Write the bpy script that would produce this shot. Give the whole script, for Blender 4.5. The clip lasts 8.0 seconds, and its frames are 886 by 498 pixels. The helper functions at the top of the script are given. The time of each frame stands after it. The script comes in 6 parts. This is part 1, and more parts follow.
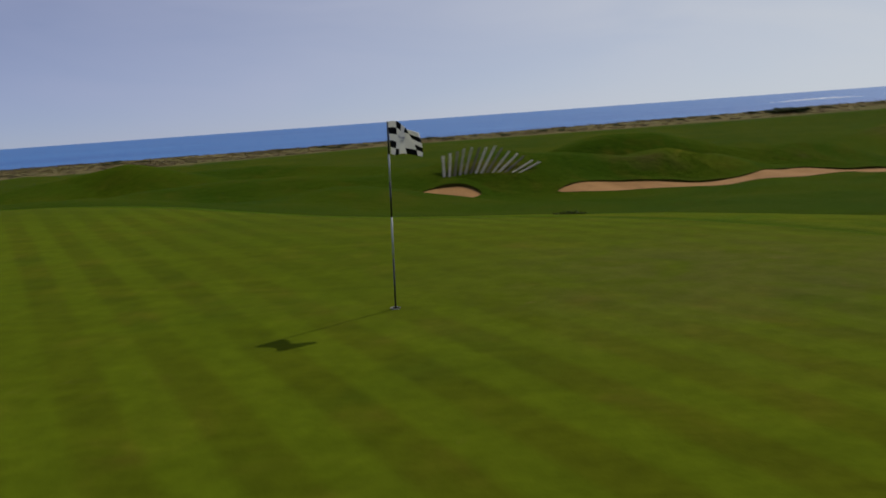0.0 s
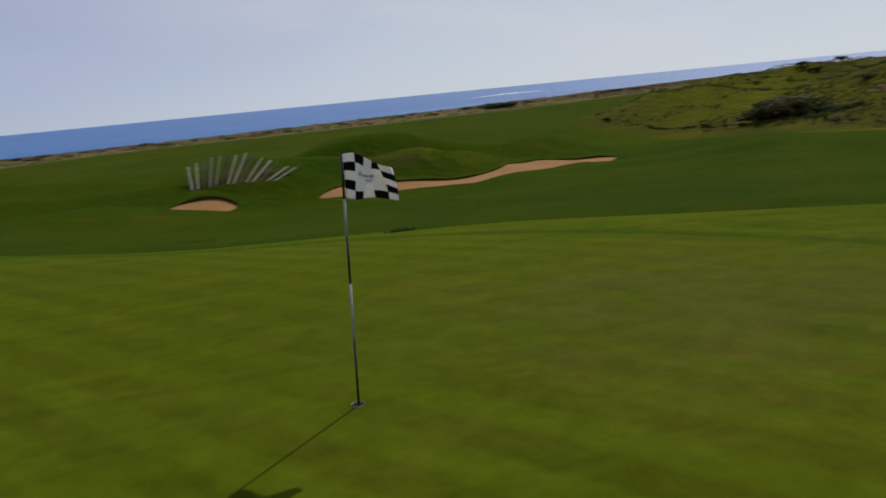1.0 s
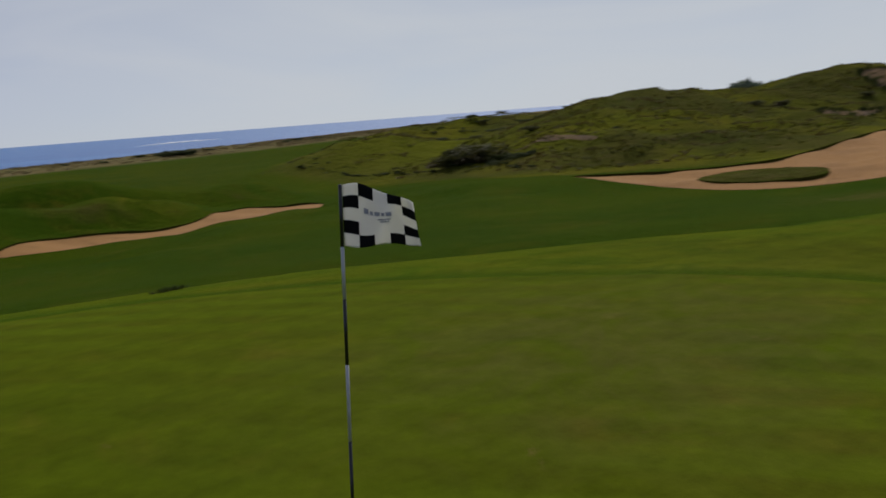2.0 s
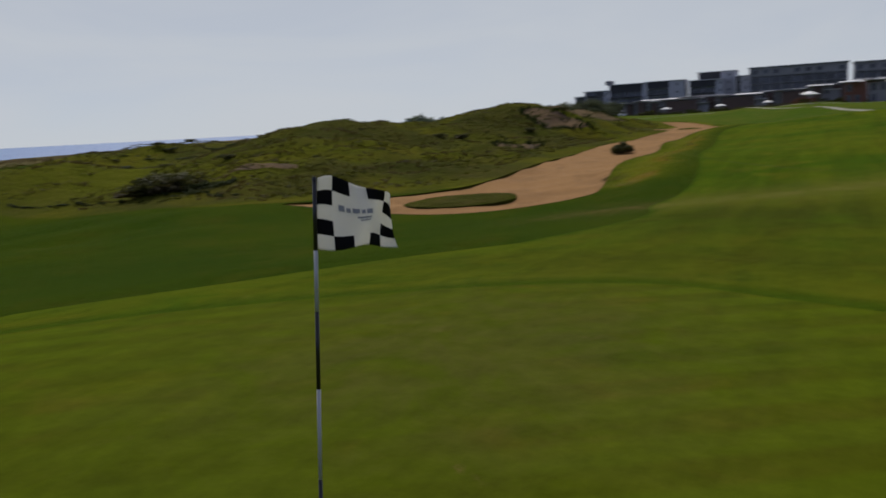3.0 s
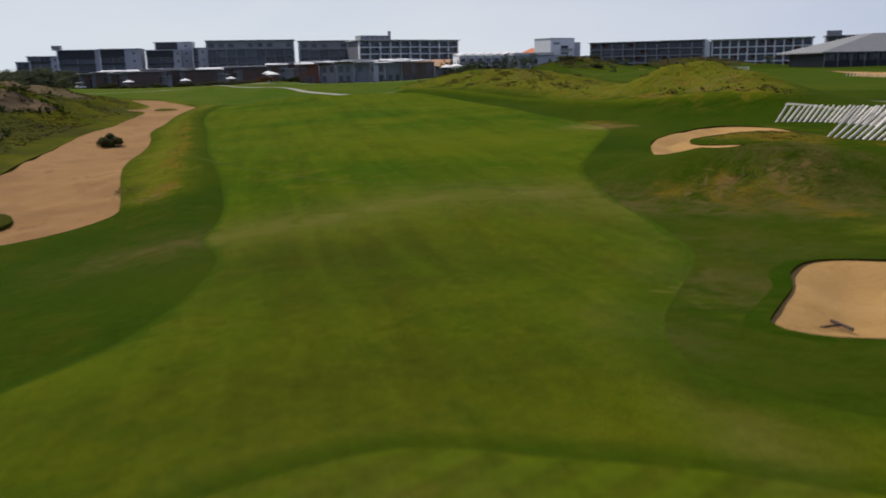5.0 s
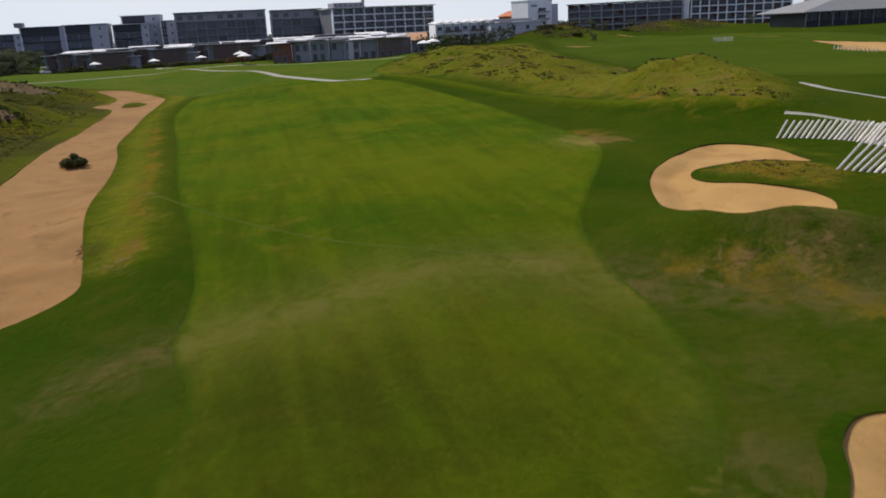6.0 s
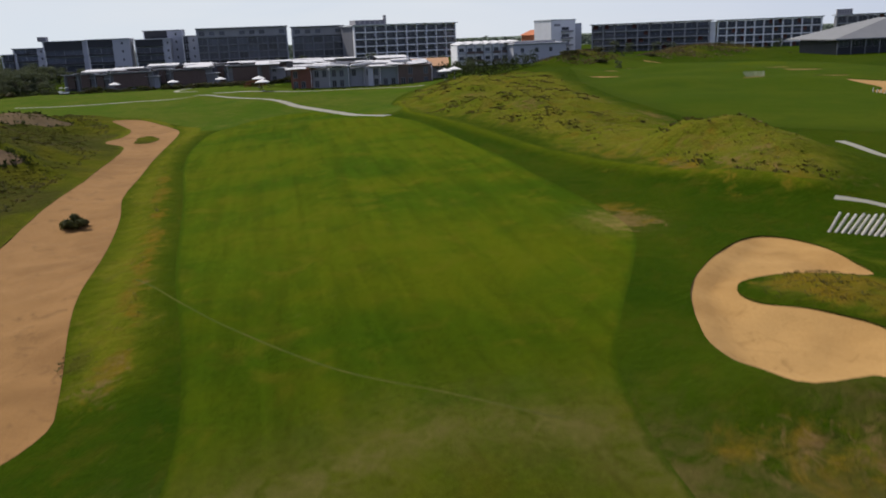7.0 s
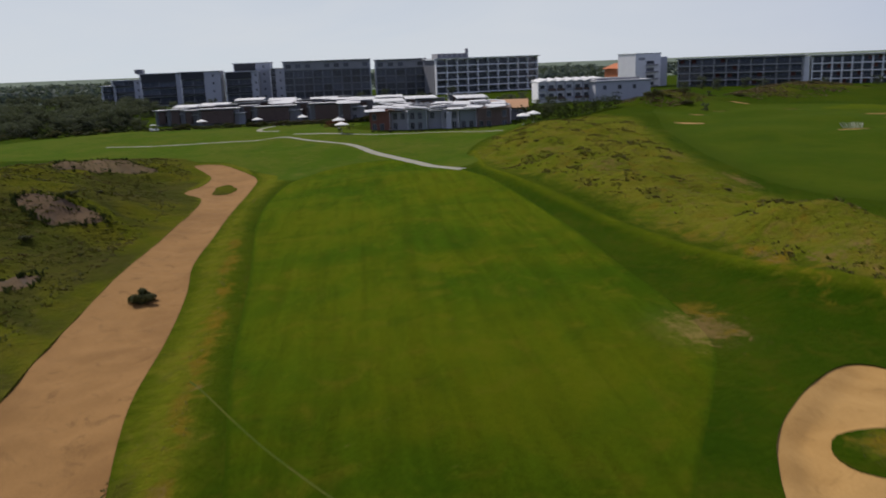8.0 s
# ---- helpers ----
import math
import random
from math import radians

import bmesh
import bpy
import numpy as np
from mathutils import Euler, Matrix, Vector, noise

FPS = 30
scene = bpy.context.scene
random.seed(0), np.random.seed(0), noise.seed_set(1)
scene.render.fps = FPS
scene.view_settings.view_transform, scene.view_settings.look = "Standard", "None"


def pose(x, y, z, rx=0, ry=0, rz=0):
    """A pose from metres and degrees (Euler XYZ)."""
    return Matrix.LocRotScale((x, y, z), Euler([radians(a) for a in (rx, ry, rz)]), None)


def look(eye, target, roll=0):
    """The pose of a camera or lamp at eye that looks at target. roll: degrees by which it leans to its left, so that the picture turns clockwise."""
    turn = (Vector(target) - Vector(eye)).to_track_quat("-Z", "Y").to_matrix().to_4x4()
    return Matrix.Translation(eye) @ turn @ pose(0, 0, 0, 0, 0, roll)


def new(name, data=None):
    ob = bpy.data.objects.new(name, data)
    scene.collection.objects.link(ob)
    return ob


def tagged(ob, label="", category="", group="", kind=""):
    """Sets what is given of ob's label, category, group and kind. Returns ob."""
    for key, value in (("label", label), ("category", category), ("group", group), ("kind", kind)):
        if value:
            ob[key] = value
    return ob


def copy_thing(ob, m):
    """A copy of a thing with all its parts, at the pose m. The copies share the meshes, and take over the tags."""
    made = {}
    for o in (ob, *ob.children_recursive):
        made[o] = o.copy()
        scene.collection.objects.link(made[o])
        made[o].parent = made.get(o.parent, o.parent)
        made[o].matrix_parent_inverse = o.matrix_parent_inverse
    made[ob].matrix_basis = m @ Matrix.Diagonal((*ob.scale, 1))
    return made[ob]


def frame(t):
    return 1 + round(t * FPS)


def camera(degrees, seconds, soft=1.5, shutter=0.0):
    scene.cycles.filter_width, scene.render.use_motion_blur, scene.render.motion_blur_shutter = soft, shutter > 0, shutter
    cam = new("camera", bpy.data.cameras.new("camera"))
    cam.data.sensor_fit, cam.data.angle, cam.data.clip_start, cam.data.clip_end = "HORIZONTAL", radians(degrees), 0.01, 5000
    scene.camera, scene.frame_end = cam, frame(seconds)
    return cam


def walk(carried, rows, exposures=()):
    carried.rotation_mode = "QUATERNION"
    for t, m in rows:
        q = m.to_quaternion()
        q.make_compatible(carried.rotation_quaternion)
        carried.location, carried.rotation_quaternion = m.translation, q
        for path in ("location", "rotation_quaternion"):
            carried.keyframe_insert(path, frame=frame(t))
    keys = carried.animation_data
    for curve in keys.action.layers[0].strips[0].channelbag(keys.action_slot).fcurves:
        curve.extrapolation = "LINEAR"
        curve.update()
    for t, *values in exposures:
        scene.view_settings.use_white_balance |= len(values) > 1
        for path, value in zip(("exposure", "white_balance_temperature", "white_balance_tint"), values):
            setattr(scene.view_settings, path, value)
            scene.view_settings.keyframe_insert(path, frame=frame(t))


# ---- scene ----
from mathutils.geometry import delaunay_2d_cdt

cam = camera(58.5, 8.0, 1.7, 0.4)

PATH = [
    (0, (0.847, -8.679, 2.151), (0.769, -6.708, 1.820), -4.10),
    (0.5, (-0.402, -7.539, 2.418), (-0.167, -5.589, 2.042), -5.49),
    (1, (-1.201, -6.154, 2.539), (-0.606, -4.285, 2.149), -5.52),
    (1.5, (-1.768, -4.848, 2.488), (-0.845, -3.113, 2.120), -5.26),
    (2, (-2.510, -3.704, 2.487), (-1.212, -2.220, 2.148), -4.34),
    (2.2, (-2.682, -3.279, 2.518), (-1.257, -1.917, 2.184), -3.96),
    (3.3, (-3.329, -1.780, 2.207), (-1.462, -1.129, 1.904), -2.43),
    (3.5, (-3.416, -1.390, 2.126), (-1.498, -0.906, 1.830), -1.93),
    (4, (-3.419, -0.265, 2.307), (-1.444, -0.198, 2.001), -1.26),
    (4.5, (-3.256, 0.667, 3.151), (-1.301, 0.444, 2.794), -0.41),
    (5, (-1.481, 1.408, 4.879), (0.430, 1.016, 4.438), -1.19),
    (5.2, (-0.769, 1.369, 5.758), (1.130, 0.959, 5.284), -2.03),
    (6.3, (4.285, 0.353, 10.415), (6.161, -0.076, 9.871), -2.84),
    (6.5, (5.522, 0.044, 11.203), (7.401, -0.380, 10.662), -2.67),
    (7, (8.074, -0.784, 13.450), (9.968, -1.168, 12.932), -2.26),
    (7.5, (10.045, -1.610, 15.626), (11.961, -1.915, 15.136), -2.2),
    (8, (11.756, -2.580, 18.074), (13.694, -2.773, 17.618), -2.14),
]
walk(cam, [(t, look(eye, target, roll)) for t, eye, target, roll in PATH], [(0, -.32, 6400, 15), (1.2, -.25, 6400, 15), (2, -.42, 6400, 15), (3.5, -.40, 6400, 15), (5, -.04, 6400, 15), (6.5, .12, 6400, 15), (7, .02, 6400, 15), (8, -.19, 6400, 15)])

# ---- light ----
SUN_AZ, SUN_EL = 49.0, 49.0     # bearing from +y towards +x, and height, in degrees
world = bpy.data.worlds.new("sky")
scene.world = world
world.use_nodes = True
sky = world.node_tree.nodes.new("ShaderNodeTexSky")
sky.sky_type, sky.sun_disc = "NISHITA", False
sky.sun_elevation, sky.sun_rotation = radians(SUN_EL), radians(SUN_AZ)
sky.air_density, sky.dust_density, sky.ozone_density, sky.altitude = .65, .6, 4.5, 2500
back = world.node_tree.nodes["Background"]
back.inputs["Strength"].default_value = 0.084
veil = world.node_tree.nodes.new("ShaderNodeMix")       # thin high cloud all over the sky
veil.data_type = "RGBA"
coords = world.node_tree.nodes.new("ShaderNodeTexCoord")
drift = world.node_tree.nodes.new("ShaderNodeMapping")
drift.inputs["Scale"].default_value = (1.2, 1.2, 5.0)
cloud = world.node_tree.nodes.new("ShaderNodeTexNoise")
cloud.inputs["Scale"].default_value, cloud.inputs["Detail"].default_value, cloud.inputs["Distortion"].default_value = 2.2, 5, .6
share = world.node_tree.nodes.new("ShaderNodeMapRange")
for socket, value in (("From Min", .3), ("From Max", .7), ("To Min", -.08), ("To Max", .10)):
    share.inputs[socket].default_value = value
haze_way = world.node_tree.nodes.new("ShaderNodeVectorMath")      # the veil thickens inland, towards the sun's side
haze_way.operation = "DOT_PRODUCT"
haze_way.inputs[1].default_value = (math.sin(radians(66)), math.cos(radians(66)), 0)
inland = world.node_tree.nodes.new("ShaderNodeMapRange")
inland.interpolation_type = "SMOOTHSTEP"
for socket, value in (("From Min", -.25), ("From Max", .95), ("To Min", 0), ("To Max", 1)):
    inland.inputs[socket].default_value = value
depth = world.node_tree.nodes.new("ShaderNodeMapRange")
for socket, value in (("To Min", .55), ("To Max", .90)):
    depth.inputs[socket].default_value = value
tint = world.node_tree.nodes.new("ShaderNodeMix")       # bluer over the sea, paler over the land
tint.data_type = "RGBA"
tint.inputs[6].default_value, tint.inputs[7].default_value = (5.3, 5.8, 8.1, 1), (8.35, 9.05, 9.3, 1)
thick = world.node_tree.nodes.new("ShaderNodeMath")
thick.operation, thick.use_clamp = "ADD", True
world.node_tree.links.new(coords.outputs["Generated"], drift.inputs["Vector"])
world.node_tree.links.new(drift.outputs[0], cloud.inputs["Vector"])
world.node_tree.links.new(cloud.outputs[0], share.inputs[0])
world.node_tree.links.new(coords.outputs["Generated"], haze_way.inputs[0])
world.node_tree.links.new(haze_way.outputs["Value"], inland.inputs[0])
world.node_tree.links.new(share.outputs[0], thick.inputs[0])
world.node_tree.links.new(inland.outputs[0], depth.inputs[0])
world.node_tree.links.new(depth.outputs[0], thick.inputs[1])
world.node_tree.links.new(inland.outputs[0], tint.inputs[0])
world.node_tree.links.new(tint.outputs[2], veil.inputs[7])
world.node_tree.links.new(thick.outputs[0], veil.inputs[0])
world.node_tree.links.new(sky.outputs[0], veil.inputs[6])
world.node_tree.links.new(veil.outputs[2], back.inputs["Color"])
sun = new("sun", bpy.data.lights.new("sun", "SUN"))
sun.data.energy, sun.data.angle, sun.data.color = 3.85, radians(0.6), (1.0, .94, .84)
sa, se = radians(SUN_AZ), radians(SUN_EL)
SUN_WAY = Vector((math.sin(sa) * math.cos(se), math.cos(sa) * math.cos(se), math.sin(se)))
sun.matrix_world = look(SUN_WAY * 100, (0, 0, 0))

# ---- materials ----


def blank(name, rough=.8, spec=.3, metal=0.0):
    m = bpy.data.materials.new(name)
    m.use_nodes = True
    b = m.node_tree.nodes["Principled BSDF"]
    b.inputs["Roughness"].default_value = rough
    b.inputs["Specular IOR Level"].default_value = spec
    b.inputs["Metallic"].default_value = metal
    return m, m.node_tree.nodes, m.node_tree.links, b


def noise_node(nt, links, vec, scale, detail=3, rough=.55, distortion=0.0):
    n = nt.new("ShaderNodeTexNoise")
    n.inputs["Scale"].default_value, n.inputs["Detail"].default_value = scale, detail
    n.inputs["Roughness"].default_value, n.inputs["Distortion"].default_value = rough, distortion
    if vec is not None:
        links.new(vec, n.inputs["Vector"])
    return n.outputs[0]


def ramp(nt, links, fac, lo, hi, a=0.0, b=1.0):
    r = nt.new("ShaderNodeMapRange")
    r.interpolation_type = "SMOOTHSTEP"
    for key, v in (("From Min", lo), ("From Max", hi), ("To Min", a), ("To Max", b)):
        r.inputs[key].default_value = v
    links.new(fac, r.inputs[0])
    return r.outputs[0]


def mixed(nt, links, fac, a, b, kind="MIX"):
    m = nt.new("ShaderNodeMix")
    m.data_type, m.blend_type = "RGBA", kind
    for sock, v in ((m.inputs[0], fac), (m.inputs[6], a), (m.inputs[7], b)):
        if isinstance(v, (int, float)):
            sock.default_value = v
        elif isinstance(v, tuple):
            sock.default_value = (*v, 1)
        else:
            links.new(v, sock)
    return m.outputs[2]


def maths(nt, links, op, a, b=0.0):
    m = nt.new("ShaderNodeMath")
    m.operation = op
    for sock, v in ((m.inputs[0], a), (m.inputs[1], b)):
        if isinstance(v, (int, float)):
            sock.default_value = v
        else:
            links.new(v, sock)
    return m.outputs[0]


def bumped(nt, links, shader, height, strength, distance):
    b = nt.new("ShaderNodeBump")
    b.inputs["Strength"].default_value, b.inputs["Distance"].default_value = strength, distance
    links.new(height, b.inputs["Height"])
    links.new(b.outputs[0], shader.inputs["Normal"])


def spread(nt, links, vec, sx, sy, sz, turn=0.0):
    m = nt.new("ShaderNodeMapping")
    m.inputs["Scale"].default_value, m.inputs["Rotation"].default_value = (sx, sy, sz), (0, 0, radians(turn))
    links.new(vec, m.inputs["Vector"])
    return m.outputs[0]


def fuzz(shader, weight=.075):
    """The soft sheen of grass blades seen at a low angle."""
    shader.inputs["Sheen Weight"].default_value = weight
    shader.inputs["Sheen Roughness"].default_value = .5
    shader.inputs["Sheen Tint"].default_value = (.66, .80, .05, 1)


def bare_ground(nt, links, pos, col):
    """Tan bare patches, ragged, where the 'bare' attribute says so."""
    a = nt.new("ShaderNodeAttribute")
    a.attribute_name = "bare"
    n = maths(nt, links, "SUBTRACT", noise_node(nt, links, pos, 1.1, 6, .72, .8), .5)
    share = ramp(nt, links, maths(nt, links, "ADD", a.outputs["Fac"], maths(nt, links, "MULTIPLY", n, 3.6)), .5, 1.3, 0, .85)
    return mixed(nt, links, share, col, (.140, .090, .034))


def scuff_of(nt, links, pos, scale):
    return noise_node(nt, links, pos, scale, 6, .68, .9)


def turf(name, main, other, dry, patch=.05, dry_amount=.25, fine=.25, stripes=None, bump=.04, tuft=3.0, fringe=None, lanes=None, sheen=.075, lean=None, mottle=.55):
    """Mown or rough grass: broad and small patches of tone, dry flecks, worn strips where the 'wear' attribute says so."""
    m, nt, links, b = blank(name, 1.0, .008)
    pos = nt.new("ShaderNodeTexCoord").outputs["Object"]
    big = ramp(nt, links, noise_node(nt, links, pos, patch, 4, .6, .4), .35, .65)
    col = mixed(nt, links, big, main, other)
    mid = ramp(nt, links, noise_node(nt, links, pos, patch * 7, 4, .62, .8), .48, .78, 0, dry_amount)
    col = mixed(nt, links, mid, col, dry)
    deep = ramp(nt, links, noise_node(nt, links, pos, patch * 3.1, 5, .6, .7), .48, .74, 0, mottle)
    col = mixed(nt, links, deep, col, tuple(c * k for c, k in zip(main, (.55, .74, 1.2))))
    if lean:
        thin = nt.new("ShaderNodeAttribute")
        thin.attribute_name = "lean"
        col = mixed(nt, links, maths(nt, links, "MULTIPLY", thin.outputs["Fac"], ramp(nt, links, scuff_of(nt, links, pos, .5), .25, .6)), col, lean)
        dull = nt.new("ShaderNodeAttribute")
        dull.attribute_name = "dull"
        col = mixed(nt, links, maths(nt, links, "MULTIPLY", dull.outputs["Fac"], ramp(nt, links, scuff_of(nt, links, pos, .22), .3, .62, .3, 1)), col, (.018, .0195, .002))
    if lanes:
        turn, width, amount = lanes
        drawn = noise_node(nt, links, spread(nt, links, pos, .07 / width, 1 / width, 1, turn), 1.0, 4, .6, .5)
        col = mixed(nt, links, 1.0, col, mixed(nt, links, ramp(nt, links, drawn, .3, .7), (1 - amount,) * 3, (1 + amount,) * 3), "MULTIPLY")
    if stripes:
        turn, width, amount = stripes
        w = nt.new("ShaderNodeTexWave")
        w.wave_profile = "SIN"
        w.inputs["Scale"].default_value, w.inputs["Distortion"].default_value = .314 / width * 1.0, 1.8
        w.inputs["Detail"].default_value, w.inputs["Detail Scale"].default_value = 1.0, .12
        links.new(spread(nt, links, pos, 1, 1, 1, turn), w.inputs["Vector"])
        fade = ramp(nt, links, noise_node(nt, links, pos, .09, 2), .35, .6, .3 * amount, amount)
        tone = maths(nt, links, "MULTIPLY", ramp(nt, links, w.outputs[1], .25, .75), fade)
        col = mixed(nt, links, tone, col, tuple(min(1, c * 1.45) for c in main))
    wear = nt.new("ShaderNodeAttribute")
    wear.attribute_name = "wear"
    scuff = scuff_of(nt, links, pos, .9)
    worn = maths(nt, links, "MULTIPLY", wear.outputs["Fac"], ramp(nt, links, scuff, .2, .74))
    col = mixed(nt, links, worn, col, (.078, .062, .021))
    if fringe:
        rim = nt.new("ShaderNodeAttribute")
        rim.attribute_name = "rim"
        soft = maths(nt, links, "ADD", rim.outputs["Fac"], maths(nt, links, "MULTIPLY", maths(nt, links, "SUBTRACT", noise_node(nt, links, pos, .8, 4), .5), .18))
        col = mixed(nt, links, ramp(nt, links, soft, .1, .9, .75, 0), col, fringe)
    grain = noise_node(nt, links, pos, tuft, 5, .7)
    col = mixed(nt, links, 1.0, col, mixed(nt, links, grain, (1 - fine * 1.6,) * 3, (1 + fine * 1.6,) * 3), "MULTIPLY")
    col = bare_ground(nt, links, pos, col)
    links.new(col, b.inputs["Base Color"])
    fuzz(b, sheen)
    if lean:                                          # the sheen carries the blades' own colour
        lift = 1.5 / (main[1] + other[1])
        links.new(mixed(nt, links, 1.0, mixed(nt, links, 1.0, col, (lift,) * 3, "MULTIPLY"), (.74, .86, .06), "DARKEN"), b.inputs["Sheen Tint"])
    bumped(nt, links, b, noise_node(nt, links, pos, tuft * 2.2, 5, .75), .8, bump)
    return m


def sand_material(name, main, other, rake=.5):
    m, nt, links, b = blank(name, .95, .15)
    pos = nt.new("ShaderNodeTexCoord").outputs["Object"]
    big = ramp(nt, links, noise_node(nt, links, pos, .12, 4, .6, .5), .4, .68)
    col = mixed(nt, links, big, main, other)
    damp = ramp(nt, links, noise_node(nt, links, pos, .42, 6, .7, 1.6), .54, .72, 0, .7)
    col = mixed(nt, links, damp, col, tuple(c * .68 for c in other))
    marks = nt.new("ShaderNodeTexWave")
    marks.inputs["Scale"].default_value, marks.inputs["Distortion"].default_value = 1.3, 7.0
    marks.inputs["Detail"].default_value, marks.inputs["Detail Scale"].default_value = 3.0, .35
    links.new(pos, marks.inputs["Vector"])
    col = mixed(nt, links, 1.0, col, mixed(nt, links, marks.outputs[1], (.985,) * 3, (1.015,) * 3), "MULTIPLY")
    grain = noise_node(nt, links, pos, 5, 6, .75)
    col = mixed(nt, links, 1.0, col, mixed(nt, links, grain, (.8,) * 3, (1.18,) * 3), "MULTIPLY")
    links.new(col, b.inputs["Base Color"])
    h = maths(nt, links, "ADD", maths(nt, links, "MULTIPLY", marks.outputs[1], rake), grain)
    bumped(nt, links, b, h, .9, .05)
    return m


def plain(name, col, rough=.7, spec=.3, metal=0.0, var=.18, scale=1.5, bump=0.0, island=0.0, by_object=0.0):
    """A solid surface with two sizes of tonal variation, and if wanted a tone of its own for each piece."""
    m, nt, links, b = blank(name, rough, spec, metal)
    pos = nt.new("ShaderNodeTexCoord").outputs["Object"]
    n1 = noise_node(nt, links, pos, scale, 4, .6)
    n2 = noise_node(nt, links, pos, scale * 9, 4, .7)
    t = maths(nt, links, "ADD", maths(nt, links, "MULTIPLY", n1, .6), maths(nt, links, "MULTIPLY", n2, .4))
    c = mixed(nt, links, 1.0, col, mixed(nt, links, t, (1 - var * 1.6,) * 3, (1 + var * 1.6,) * 3), "MULTIPLY")
    for amount, node, out in ((island, "ShaderNodeNewGeometry", "Random Per Island"), (by_object, "ShaderNodeObjectInfo", "Random")):
        if amount:
            r = nt.new(node).outputs[out]
            c = mixed(nt, links, 1.0, c, mixed(nt, links, r, (1 - amount,) * 3, (1 + amount,) * 3), "MULTIPLY")
    links.new(c, b.inputs["Base Color"])
    if bump:
        bumped(nt, links, b, n2, .7, bump)
    return m


def leaf_material(name, a, c, dry=None):
    m, nt, links, b = blank(name, .8, .2)
    r = nt.new("ShaderNodeNewGeometry").outputs["Random Per Island"]
    col = mixed(nt, links, r, a, c)
    pos = nt.new("ShaderNodeTexCoord").outputs["Object"]
    col = mixed(nt, links, ramp(nt, links, noise_node(nt, links, pos, .22, 3), .42, .66), col, dry or tuple(v * .6 for v in a))
    links.new(col, b.inputs["Base Color"])
    thin = nt.new("ShaderNodeBsdfTranslucent")
    links.new(mixed(nt, links, 1.0, col, (1.25, 1.2, .7), "MULTIPLY"), thin.inputs["Color"])
    both = nt.new("ShaderNodeMixShader")
    both.inputs[0].default_value = .28
    links.new(b.outputs[0], both.inputs[1])
    links.new(thin.outputs[0], both.inputs[2])
    links.new(both.outputs[0], nt["Material Output"].inputs["Surface"])
    return m


def glass_material(name, tint):
    m, nt, links, b = blank(name, .12, .5)
    r = nt.new("ShaderNodeObjectInfo").outputs["Random"]
    links.new(mixed(nt, links, r, tint, tuple(v * 3.6 for v in tint)), b.inputs["Base Color"])
    return m


